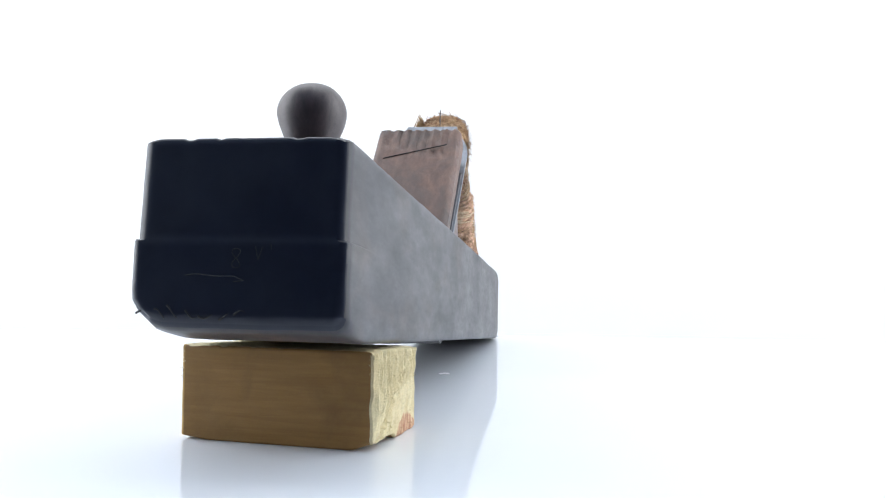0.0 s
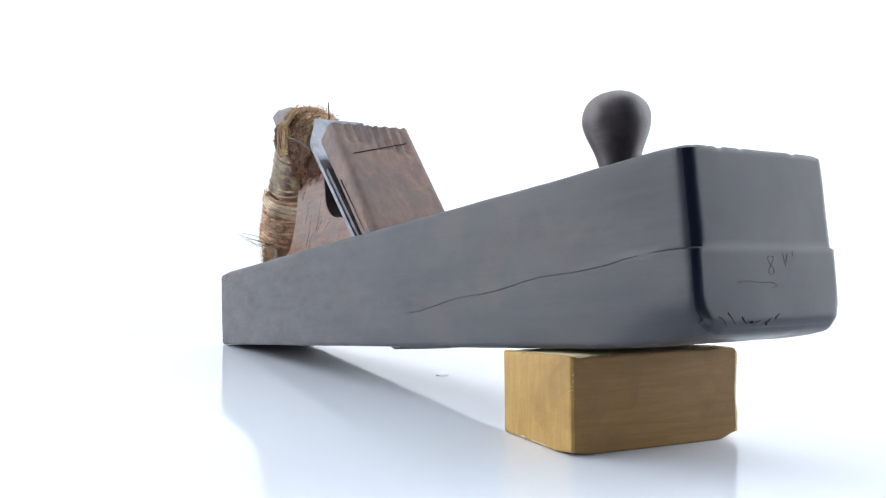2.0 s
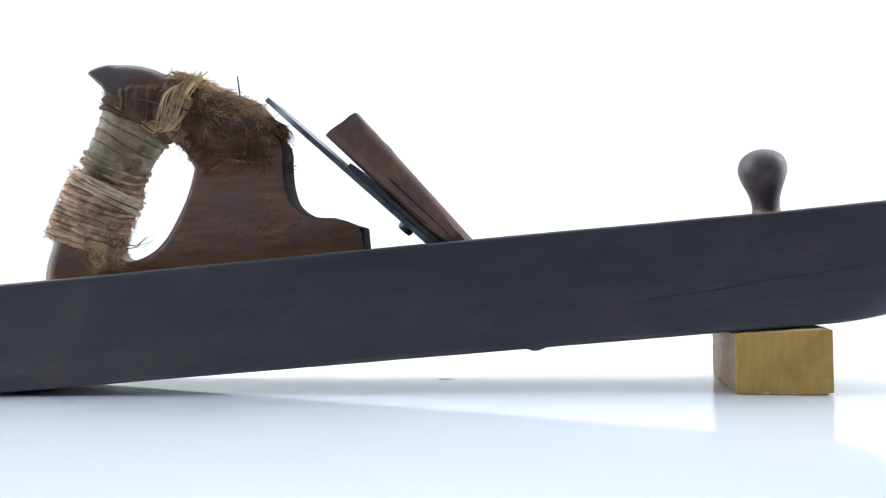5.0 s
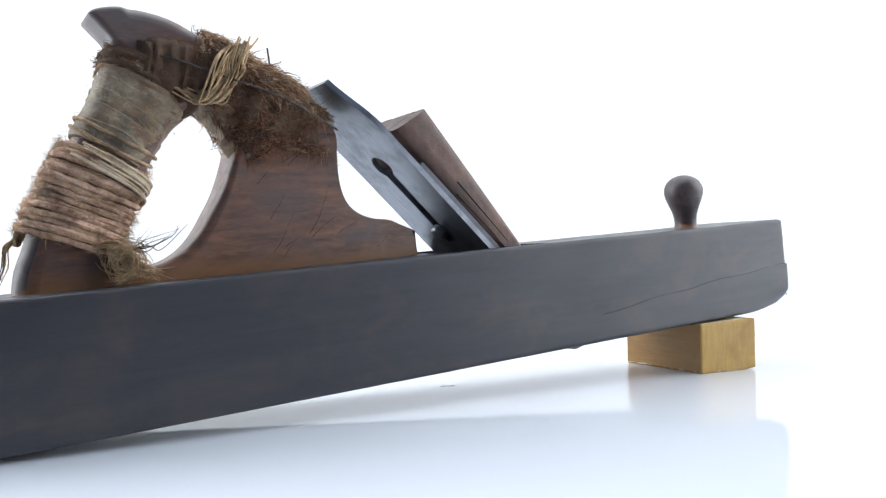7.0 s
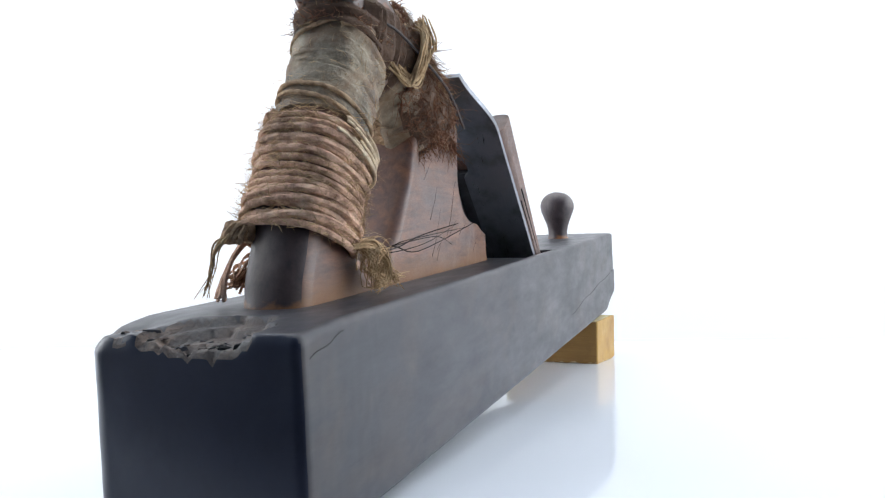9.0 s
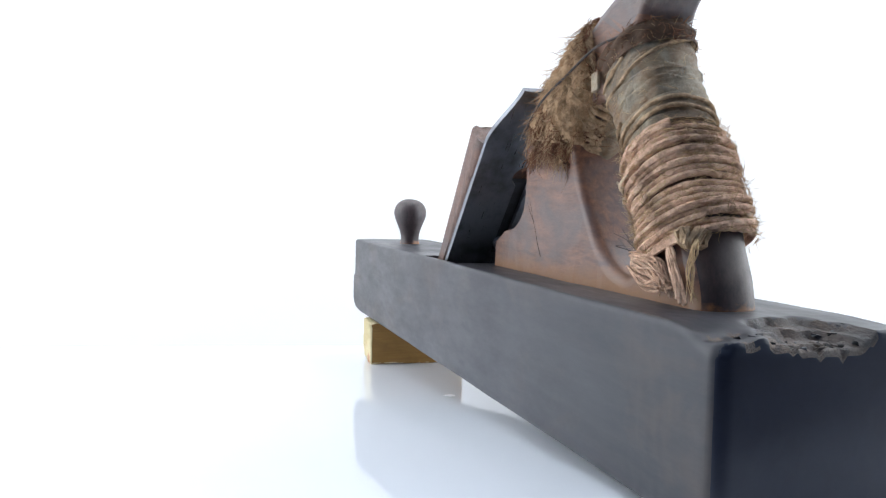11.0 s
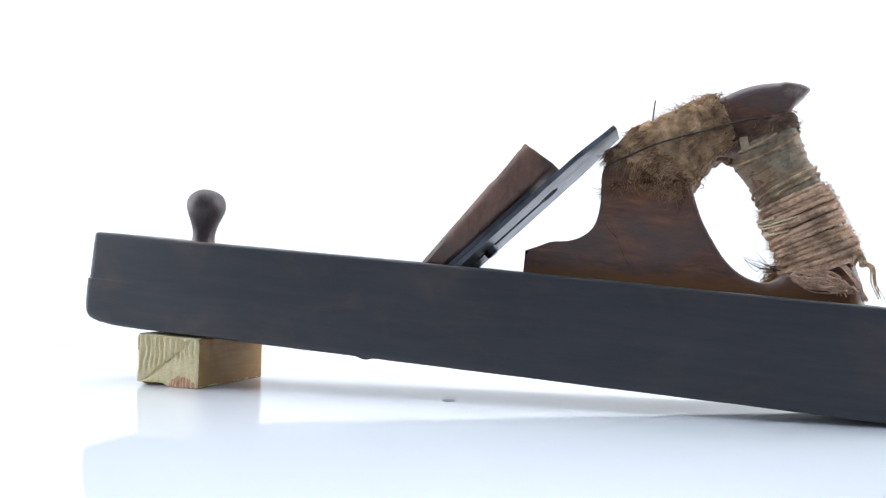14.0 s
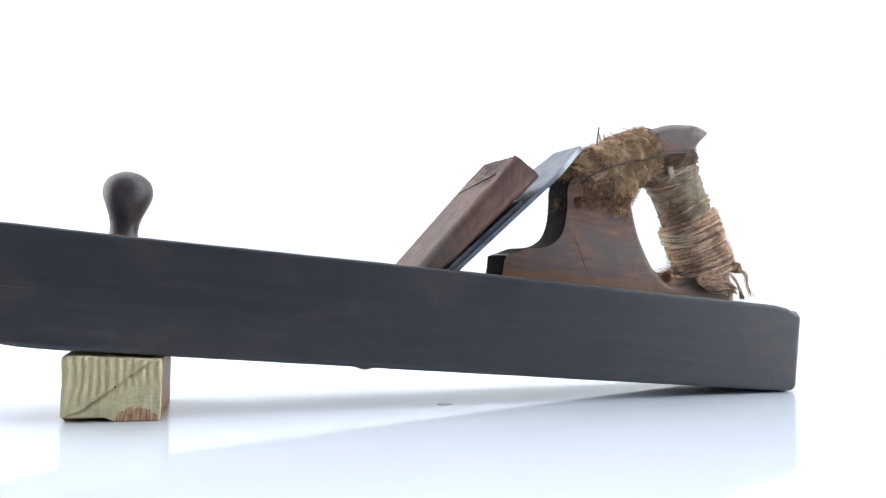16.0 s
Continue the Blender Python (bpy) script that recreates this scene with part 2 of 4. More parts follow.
def grid_box(xs, ys, zs, skip_top=None):
    """The skin of a box on given grid lines, its faces keyed by side; skip_top leaves out cells of the top."""
    bm = bmesh.new()
    at = {}

    def v(i, j, k):
        if (i, j, k) not in at:
            at[i, j, k] = bm.verts.new((xs[i], ys[j], zs[k]))
        return at[i, j, k]

    nx, ny, nz = len(xs) - 1, len(ys) - 1, len(zs) - 1
    for i in range(nx):
        for j in range(ny):
            bm.faces.new((v(i, j, 0), v(i, j + 1, 0), v(i + 1, j + 1, 0), v(i + 1, j, 0)))
            if not (skip_top and skip_top(xs[i], xs[i + 1], ys[j], ys[j + 1])):
                bm.faces.new((v(i, j, nz), v(i + 1, j, nz), v(i + 1, j + 1, nz), v(i, j + 1, nz)))
    for i in range(nx):
        for k in range(nz):
            bm.faces.new((v(i, 0, k), v(i + 1, 0, k), v(i + 1, 0, k + 1), v(i, 0, k + 1)))
            bm.faces.new((v(i, ny, k), v(i, ny, k + 1), v(i + 1, ny, k + 1), v(i + 1, ny, k)))
    for j in range(ny):
        for k in range(nz):
            bm.faces.new((v(0, j, k), v(0, j, k + 1), v(0, j + 1, k + 1), v(0, j + 1, k)))
            bm.faces.new((v(nx, j, k), v(nx, j + 1, k), v(nx, j + 1, k + 1), v(nx, j, k + 1)))
    return bm


def lines(a, b, step, extra=(), fine=0.0, n=4):
    """Grid lines from a to b, closer together near both ends."""
    s = {round(a + (b - a) * i / max(1, round((b - a) / step)), 6) for i in range(max(1, round((b - a) / step)) + 1)}
    if fine:
        for i in range(n + 1):
            o = fine * (1 - math.cos(math.pi / 2 * i / n))
            s |= {round(a + o, 6), round(b - o, 6)}
    s |= {round(e, 6) for e in extra}
    out = []
    for q in sorted(s):
        if not out or q - out[-1] > 0.0002:
            out.append(q)
    out[-1] = b
    return out


def smoothstep(a, b, x):
    t = min(1, max(0, (x - a) / (b - a)))
    return t * t * (3 - 2 * t)


def wob(x, y, z, f, seed=0.0):
    return noise.noise(Vector((x * f + seed, y * f, z * f)))


def tube(bm, pts, radius, sides=6, strands=0, twist=0.0, close=True, fade=False):
    """A round or twisted cord along points; strands gives it the ridges of laid rope."""
    pts = [Vector(p) for p in pts]
    rings = []
    ref = Vector((0.31, 0.17, 0.93))
    walked = 0.0
    for i, p in enumerate(pts):
        d = (pts[min(i + 1, len(pts) - 1)] - pts[max(i - 1, 0)])
        if d.length < 1e-9:
            d = Vector((0, 0, 1))
        d.normalize()
        u = ref - d * ref.dot(d)
        if u.length < 1e-4:
            u = d.orthogonal()
        u.normalize()
        ref = u
        w = d.cross(u)
        if i:
            walked += (p - pts[i - 1]).length
        r0 = radius * ((1 - 0.75 * i / (len(pts) - 1)) if fade else 1)
        ring = []
        for k in range(sides):
            a = 2 * math.pi * k / sides
            r = r0
            if strands:
                r *= 0.76 + 0.32 * abs(math.cos(strands * 0.5 * (a + twist * walked)))
            ring.append(bm.verts.new(p + (u * math.cos(a) + w * math.sin(a)) * r))
        rings.append(ring)
    for a, b in zip(rings, rings[1:]):
        for k in range(sides):
            bm.faces.new((a[k], a[(k + 1) % sides], b[(k + 1) % sides], b[k]))
    if close:
        bm.faces.new(rings[0][::-1])
        bm.faces.new(rings[-1])


def spline(pts, closed, per=4):
    """Catmull-Rom through plane points."""
    out, n = [], len(pts)
    for i in range(n if closed else n - 1):
        p0, p1, p2, p3 = (Vector(pts[(i + o) % n if closed else min(max(i + o, 0), n - 1)]) for o in (-1, 0, 1, 2))
        for s in range(per):
            t = s / per
            out.append(0.5 * (2 * p1 + (p2 - p0) * t + (2 * p0 - 5 * p1 + 4 * p2 - p3) * t * t + (3 * p1 - p0 - 3 * p2 + p3) * t ** 3))
    if not closed:
        out.append(Vector(pts[-1]))
    return out


# ---- the setting: board, glowing backdrop, added light panels, dark surround ----
def build_setting():
    bm = slab(-1.3, 1.3, -0.31, 0.31, -0.02, 0.0, 0.0015)
    board = new("table_top", finish("table_top", bm, BOARD, False))
    tagged(board, "white high-gloss board under the tool", "table", kind="structure")
    bm = bmesh.new()
    prof = [(0.33, -0.6), (0.55, -0.6), (0.62, -0.5), (0.64, -0.3), (0.64, 1.3), (0.668, 1.3), (0.668, -0.3), (0.648, -0.512), (0.56, -0.628), (0.33, -0.628)]
    a = [bm.verts.new((-1.5, y, z)) for y, z in prof]
    b = [bm.verts.new((1.5, y, z)) for y, z in prof]
    for k in range(len(prof)):
        q = (k + 1) % len(prof)
        bm.faces.new((a[k], a[q], b[q], b[k]))
    bm.faces.new(a)
    bm.faces.new(b[::-1])
    tagged(new("backdrop", finish("backdrop", bm, BACK, False)), "plain white backdrop sheet that glows by itself", "backdrop", kind="structure")
    # unseen emitters added left, right and above to light the tool
    for name, box, mat in (("light_panel_west", (-1.53, -1.5, -0.66, 0.64, -0.02, 1.3), SIDE), ("light_panel_east", (1.5, 1.53, -0.66, 0.64, -0.02, 1.3), SIDE),
                           ("light_panel_top", (-1.53, 1.53, -0.3, 0.668, 1.3, 1.33), TOP_PANEL)):
        tagged(new(name, finish(name, slab(*box, 0), mat, False)), "unseen glowing white panel added to light the tool", "tent", kind="structure")
    # out of view: dark surfaces added so faces towards the camera stay dim
    for name, box in (("dark_panel_south", (-2.2, 2.2, -2.6, -2.55, -0.1, 2.2)), ("floor", (-2.2, 2.2, -2.55, 0.312, -0.07, -0.0205))):
        tagged(new(name, finish(name, slab(*box, 0), SURROUND, False)), "unseen dark grey surface that keeps the camera side dim", "room", kind="structure")


build_setting()

# ---- the plane: x runs from the heel to the toe, z up from the sole ----
LENGTH, HALF, HIGH = 0.5488, 0.0352, 0.0642
SLOT_X0, SLOT_X1, SLOT_Y = 0.2546, 0.3226, 0.0315
HEEL = (-0.2836, -0.0277, 0.0)
TILT = 4.39


def half_at(x):
    """Half the body's width, which grows a little towards the heel."""
    return HALF * (1 + 0.058 * (1 - x / LENGTH))


plane = new("hand_plane")
tagged(plane, "old dark wooden hand plane with twine-bound handle, propped on a block", "hand plane")


def heel_cut(x, y):
    """How deep the top of the heel is broken away: ledges that fall towards the end, with small chips beside them."""
    bow = max(0.0, 1 - ((y + 0.003 - 0.003 * wob(x, 0, 2.2, 60)) / (0.0195 + 0.003 * wob(x, y, 0, 90) + 0.004 * smoothstep(0.0, 0.02, y))) ** 2) * (1 - 0.35 * smoothstep(-0.004, 0.02, y))
    deep = smoothstep(0.040 + 0.008 * wob(0, y, 0, 110), 0.0, x)
    ragged = 0.8 + 0.4 * wob(x * 0.3, y, 0, 120) + 0.22 * wob(x * 0.5, y, 0, 300)
    cut = 0.0098 * bow ** 0.9 * deep * max(0.2, ragged)
    shelf = cut / 0.0026
    cut = 0.0026 * (math.floor(shelf) + smoothstep(0.72, 1.0, shelf - math.floor(shelf)))
    return cut + 0.0026 * max(0.0, wob(x, y, 3.3, 150) + 0.05) * smoothstep(0.02, 0.002, x) * smoothstep(0.012, 0.028, y)


def build_body():
    xs = lines(0.0, LENGTH, 0.006, (SLOT_X0, SLOT_X1, *[0.0015 * k for k in range(34)]), 0.006, 5)
    ys = lines(-HALF, HALF, 0.0016, (-SLOT_Y, SLOT_Y), 0.006, 5)
    zs = lines(0.0, HIGH, 0.005, (0.0315, 0.0321), 0.006, 5)
    hole = lambda a, b, c, d: a > SLOT_X0 - 1e-4 and b < SLOT_X1 + 1e-4 and c > -SLOT_Y - 1e-4 and d < SLOT_Y + 1e-4
    bm = grid_box(xs, ys, zs, hole)
    rim = [e for e in bm.edges if len(e.link_faces) == 1]
    low = {}
    for e in rim:
        for v in e.verts:
            if v not in low:
                s = (v.co.x - SLOT_X0) / (SLOT_X1 - SLOT_X0)
                low[v] = bm.verts.new((0.3146 + 0.02 * s, v.co.y, 0.014))
    rim_faces = {bm.faces.new((e.verts[0], e.verts[1], low[e.verts[1]], low[e.verts[0]])) for e in rim}
    end = [bm.edges.get((low[e.verts[0]], low[e.verts[1]])) for e in rim]
    bmesh.ops.contextual_create(bm, geom=end)
    inner = set(low.values())
    chipped = set()
    for v in bm.verts:
        if v in inner:
            continue
        x, y, z = v.co
        # rounded edges, wider on the upright corners of the toe
        front = smoothstep(LENGTH - 0.012, LENGTH - 0.004, x)
        r = 0.0022 + ((0.003 if y < 0 else 0.002) if z > 0.0318 else 0.0012 + 0.0022 * smoothstep(0.012, 0.002, z)) * front + 0.0035 * smoothstep(0.014, 0.005, x) * smoothstep(0.0, 0.02, y) + 0.0011 * smoothstep(0.014, 0.005, x) * smoothstep(0.0, 0.02, -y)
        # the rim of the end faces is crisper than the other edges
        rx = r if z < 0.05 else r + (0.0014 - r) * smoothstep(0.05, 0.056, z) * smoothstep(HALF - 0.002, HALF - 0.008, abs(y))
        rz = r if z < 0.05 else r + (0.0016 - r) * front * smoothstep(0.05, 0.056, z)
        c = Vector((min(max(x, rx), LENGTH - rx), min(max(y, -HALF + r), HALF - r), min(max(z, r), HIGH - rz)))
        e = Vector(((x - c.x) / rx, (y - c.y) / r, (z - c.z) / (rz if z > 0.03 else r)))
        if e.length > 1:
            e.normalize()
        p = c + Vector((e.x * rx, e.y * r, e.z * (rz if z > 0.03 else r)))
        # toe: the lower half stands proud, the sole is worn upwards
        toe = smoothstep(LENGTH - 0.05, LENGTH - 0.004, x)
        if z < 0.0318:
            p.x += 0.0002 * front
            p.y += (0.0007 if y > 0 else -0.0003) * toe * abs(y) / HALF
        else:
            p.x -= (0.0001 + 0.0010 * (z - 0.0318) / 0.031) * front
            p.y -= 0.0003 * toe * y / HALF
        worn = max(0.0, (x - 0.497) / 0.0525) ** 2.8
        p.z += 0.0042 * worn * (1 - smoothstep(0.0, 0.03, z))
        if y < 0:
            k = smoothstep(0.022, 0.0346, -y) * toe * (1 - smoothstep(0.0, 0.012, z))
            p.z += 0.0016 * k
            p.y += 0.0032 * k
        p.z -= 0.0012 * smoothstep(0.3, 0.0, x) * smoothstep(0.03, HIGH, z)
        p.z += 0.0008 * smoothstep(0.47, LENGTH, x) * smoothstep(0.03, HIGH, z)
        # heel: the top edge is broken away and its corners worn down
        if z > 0.03:
            up = smoothstep(0.03, HIGH, z)
            edge = smoothstep(0.03, 0.0, x)
            p.z -= (0.0022 * smoothstep(0.0, HALF, y) + 0.001) * edge * up
            cut = heel_cut(x, y) * smoothstep(HIGH - 0.032, HIGH, z)
            if cut > 0.0007 and z > HIGH - 0.0035:
                chipped.add(v)
            p.z -= cut
        n = Vector((0, y, z - HIGH / 2)).normalized()
        p += n * (0.00025 * wob(x * 0.4, y, z, 60) + 0.00012 * wob(x, y, z, 260))
        # small dents along the rim of the toe
        if x > LENGTH - 0.004 and z > HIGH - 0.006:
            p.z -= 0.0026 * max(0.0, wob(0, y, 5.1, 190) - 0.22) * smoothstep(HIGH - 0.006, HIGH, z)
        p.y *= half_at(x) / HALF
        v.co = p
    bm.normal_update()
    for f in bm.faces:
        c = f.calc_center_median()
        if f in rim_faces:
            continue
        if sum(v in chipped for v in f.verts) >= 2 and f.normal.z > 0.12:
            f.material_index = 1
        # toe and heel faces take the darker copy, shade included
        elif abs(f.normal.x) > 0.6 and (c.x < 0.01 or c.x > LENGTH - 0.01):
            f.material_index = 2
    return part("body", bm, [DARK, BARE, SHADED_END], plane, "near-black oiled wood body, broken at the heel")


build_body()


def build_crack(pts, width, name="side_split"):
    """A thin dark split lying in the side of the body."""
    bm = bmesh.new()
    tube(bm, pts, width, 5)
    return part(name, bm, SEAM, plane, "thin dark split in the wood")


def build_chips():
    """Angular splinters that still hang on the broken edge of the heel."""
    rnd = random.Random(17)
    for k in range(46):
        x, y = 0.0032 + 0.012 * rnd.random() ** 2.0, rnd.uniform(-0.0205, 0.026)
        z = HIGH - 0.0022 - 0.0022 * smoothstep(0.0, HALF, y) - heel_cut(x, y)
        long, wide, tall = rnd.uniform(0.001, 0.003), rnd.uniform(0.0005, 0.0012), rnd.uniform(0.0003, 0.0008)
        turn = Matrix.Translation((x, y * 1.04, z)) @ pose(0, 0, 0, rnd.uniform(-25, 25), rnd.uniform(-22, 10), rnd.uniform(-80, 80))
        bm = bmesh.new()
        low = [bm.verts.new(turn @ Vector(q)) for q in ((-long, -wide, -tall), (long, -0.4 * wide, -tall), (0.7 * long, wide, -tall), (-0.8 * long, 0.8 * wide, -tall))]
        top = [bm.verts.new(turn @ Vector(q)) for q in ((-0.8 * long, -0.5 * wide, tall), (0.9 * long, -0.1 * wide, 0.1 * tall), (0.2 * long, 0.7 * wide, 0.8 * tall), (-0.6 * long, 0.5 * wide, 0.6 * tall))]
        bm.faces.new(low[::-1])
        bm.faces.new(top)
        for q in range(4):
            bm.faces.new((low[q], low[(q + 1) % 4], top[(q + 1) % 4], top[q]))
        part("splinter", bm, (DARK, BARE, GAP)[k % 3], plane, smooth=False)


build_chips()


def build_mouth_lip():
    """The worn swelling of the sole at the mouth: a low rounded rib across it."""
    bm = bmesh.new()
    rings = []
    for j in range(13):
        y = -0.0325 + 0.065 * j / 12
        fall = 1 - 0.35 * abs(j - 6) / 6
        ring = []
        for k in range(9):
            u = k / 8
            ring.append(bm.verts.new((0.3295 + 0.0155 * u, y, 0.0006 - 0.0034 * fall * math.sin(math.pi * u ** 0.8) ** 1.3 + 0.0002 * wob(y, u, 0, 90))))
        rings.append(ring)
    for a, b in zip(rings, rings[1:]):
        for k in range(8):
            bm.faces.new((a[k], b[k], b[k + 1], a[k + 1]))
        bm.faces.new((a[0], a[8], b[8], b[0]))
    bm.faces.new(rings[0])
    bm.faces.new(rings[-1][::-1])
    part("mouth_lip", bm, DARK, plane, "worn dark swelling of the sole at the mouth")


build_mouth_lip()

# right-hand side crack from the step of the toe, falling towards the heel
build_crack([(0.546 - 0.007 * k, -half_at(0.546 - 0.007 * k) - 0.00002 + 0.00018 * wob(k, 2.0, 0, 0.31), 0.032 - 0.00037 * k - 0.0000067 * k * k + 0.0006 * math.sin(0.7 * k) + 0.0003 * wob(k, 0, 0, 0.9)) for k in range(28)], 0.00022)
build_crack([(0.005 + 0.002 * k, -half_at(0.005) + 0.0001, 0.0545 + 0.00045 * k + 0.0004 * math.sin(0.9 * k)) for k in range(11)], 0.0002)


def build_stamp():
    """Old stamped marks on the toe: shallow strokes."""
    eight = [(0.0014 * math.sin(2 * a), 0.0262 + 0.0030 * math.cos(a)) for a in [math.pi * k / 12 for k in range(25)]]
    for pts in (eight, [(0.0062, 0.0300), (0.0072, 0.0258)], [(0.0072, 0.0258), (0.0086, 0.0298)], [(0.0112, 0.0308), (0.0114, 0.0290)],
                [(-0.0165, 0.0206), (-0.0130, 0.0212), (-0.0065, 0.0205), (-0.0005, 0.0206), (0.0028, 0.0192)], [(0.0028, 0.0192), (-0.0005, 0.0188)]):
        bm = bmesh.new()
        tube(bm, [(LENGTH + 0.00014, y, z) for y, z in pts], 0.00018, 5)
        part("stamped_mark", bm, SEAM, plane)


build_stamp()


def build_gouges():
    """Dark gouges where the lower rim of the toe has been knocked."""
    rnd = random.Random(31)
    for k in range(7):
        y0 = -0.030 + 0.0052 * k + rnd.uniform(-0.001, 0.001)
        z0 = 0.0092 + rnd.uniform(-0.001, 0.001)
        wide = rnd.uniform(0.0016, 0.0034)
        bm = bmesh.new()
        tube(bm, [(LENGTH + 0.00012 - 0.0022 * smoothstep(0.026, 0.033, -y0), y0 + wide * (u - 0.5) * 2, z0 + 0.0016 * math.sin(2.6 * u + k) - 0.001 * u) for u in (0.0, 0.2, 0.4, 0.6, 0.8, 1.0)], 0.00045, 5, fade=True)
        part("gouge", bm, SEAM, plane)


build_gouges()


# ---- handle ----
OUTER = [(43.0, 44), (43.1, 57), (43.2, 62.6), (45.0, 72), (49.0, 82), (53.2, 94), (58.2, 107), (66.6, 120), (75.0, 132), (85.4, 146.5), (91.0, 161), (92.2, 172), (87.0, 179), (83.4, 184), (91, 187.2),
         (104.8, 187.6), (119.4, 184.5), (134.0, 177.2), (155.0, 165.0), (175, 152.5), (188.8, 142), (197.6, 134), (200.4, 127), (199.9, 118), (199.9, 108), (201.4, 98), (205.0, 91.5),
         (211.3, 86.8), (219.2, 84.2), (228.6, 83), (236, 79.8), (243.8, 76.6), (244.6, 75.8), (244.6, 74.5), (244.6, 68), (244.6, 44), (243.5, 44), (150, 44), (48, 44)]
INNER = [(147.2, 128), (145.4, 136), (137.4, 140.6), (125, 141.9), (117.1, 135.6), (109.0, 123), (100.6, 107.7), (93.9, 94), (89.8, 80.5), (90.4, 74), (95.4, 70.2), (102.8, 69.4), (114.0, 73.4),
         (123.6, 81.4), (132.6, 94.0), (138.8, 104.3), (144.4, 118)]
THICK = 0.0142


def build_handle():
    bm = bmesh.new()
    turn = [math.pi / 2 * k / 6 for k in range(6, -1, -1)]
    levels = [(a, 1) for a in turn] + [(a, -1) for a in turn[::-1]]
    caps = {0: [], len(levels) - 1: []}
    for loop, per, inward in ((OUTER, 4, 1), (INNER, 4, -1)):
        pts = spline([(x / 1000, z / 1000) for x, z in loop], True, per)
        n = len(pts)
        area = sum(pts[i].x * pts[(i + 1) % n].y - pts[(i + 1) % n].x * pts[i].y for i in range(n))
        rings = []
        for lev, (ang, sgn) in enumerate(levels):
            ring = []
            for i, p in enumerate(pts):
                t = (pts[(i + 1) % n] - pts[i - 1]).normalized()
                nrm = Vector((-t.y, t.x)) * (1 if area > 0 else -1) * inward
                base = smoothstep(0.178, 0.202, p.x) if inward == 1 else 0.25 + 0.35 * smoothstep(0.12, 0.15, p.x)
                r = (0.0062 + (0.0036 * smoothstep(0.12, 0.09, p.x) * smoothstep(0.17, 0.15, p.y) if inward == 1 else 0)) * (1 - base) + 0.0008 * base
                if inward == 1:
                    r = r * smoothstep(0.060, 0.068, p.y) if p.x > 0.06 else r
                    if p.y < 0.0595 and p.x > 0.05:
                        r = 0.0
                    if p.y > 0.172 and p.x < 0.1:
                        r *= 0.45
                q = p + nrm * r * (1 - math.cos(ang))
                hw = THICK * (1 - 0.06 * smoothstep(0.2, 0.245, p.x)) * (0.9 + 0.1 * smoothstep(0.12, 0.165, p.x))
                ry = min(r * 1.15, hw * 0.9)
                y = sgn * (hw - ry + ry * math.sin(ang))
                y += 0.0003 * wob(q.x, sgn, q.y, 90)
                ring.append(bm.verts.new((q.x, y, q.y)))
            rings.append(ring)
        for a, b in zip(rings, rings[1:]):
            for k in range(n):
                bm.faces.new((a[k], a[(k + 1) % n], b[(k + 1) % n], b[k]))
        caps[0].append(rings[0])
        caps[len(levels) - 1].append(rings[-1])
    for loops in caps.values():
        edges = [bm.edges.get((r[k], r[(k + 1) % len(r)])) for r in loops for k in range(len(r))]
        bmesh.ops.triangle_fill(bm, use_beauty=True, edges=edges)
    bm.normal_update()
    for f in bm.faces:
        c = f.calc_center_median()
        # front faces of the handle: shade painted by material
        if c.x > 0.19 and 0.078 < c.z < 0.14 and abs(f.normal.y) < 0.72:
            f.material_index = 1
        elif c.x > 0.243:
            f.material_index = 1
        # dark band along the rounded hole edge, its shading put into colour
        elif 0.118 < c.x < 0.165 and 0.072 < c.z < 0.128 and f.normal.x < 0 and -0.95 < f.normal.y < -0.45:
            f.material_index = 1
        elif c.z > 0.171 + 0.003 * wob(c.x, c.y, c.z, 90) and c.x < 0.135:
            f.material_index = 3
        elif c.x < 0.063 + 0.006 * wob(c.x, c.y, c.z, 120) and c.z < 0.1 and abs(f.normal.y) < 0.85:
            f.material_index = 2
    ob = part("handle", bm, [TOTE, SHADED_WOOD, FOOT, HORN], plane, "worn brown wooden closed handle with cracks")
    ob.data.polygons.foreach_set("use_smooth", [abs(p.normal.y) < 0.995 for p in ob.data.polygons])
    return ob


build_handle()


def build_handle_cracks():
    rnd = random.Random(4)
    for side, count in ((-1, 15), (1, 5)):
        for _ in range(count):
            x, z = rnd.uniform(0.15, 0.222), rnd.uniform(0.068, 0.118)
            if x > 0.198 and z > 0.08:
                continue
            a = rnd.uniform(0.45, 0.95)
            n = rnd.randint(6, 20)
            pts = []
            for _k in range(n):
                pts.append((x, side * (THICK * (1 - 0.06 * smoothstep(0.2, 0.245, x)) * (0.9 + 0.1 * smoothstep(0.12, 0.165, x)) + 0.00005), z))
                x += 0.0018 * math.cos(a)
                z += 0.0018 * math.sin(a)
                a += rnd.uniform(-0.13, 0.13)
            bm = bmesh.new()
            tube(bm, pts, 0.00012, 4, fade=True)
            part("crack", bm, GAP, plane)


build_handle_cracks()


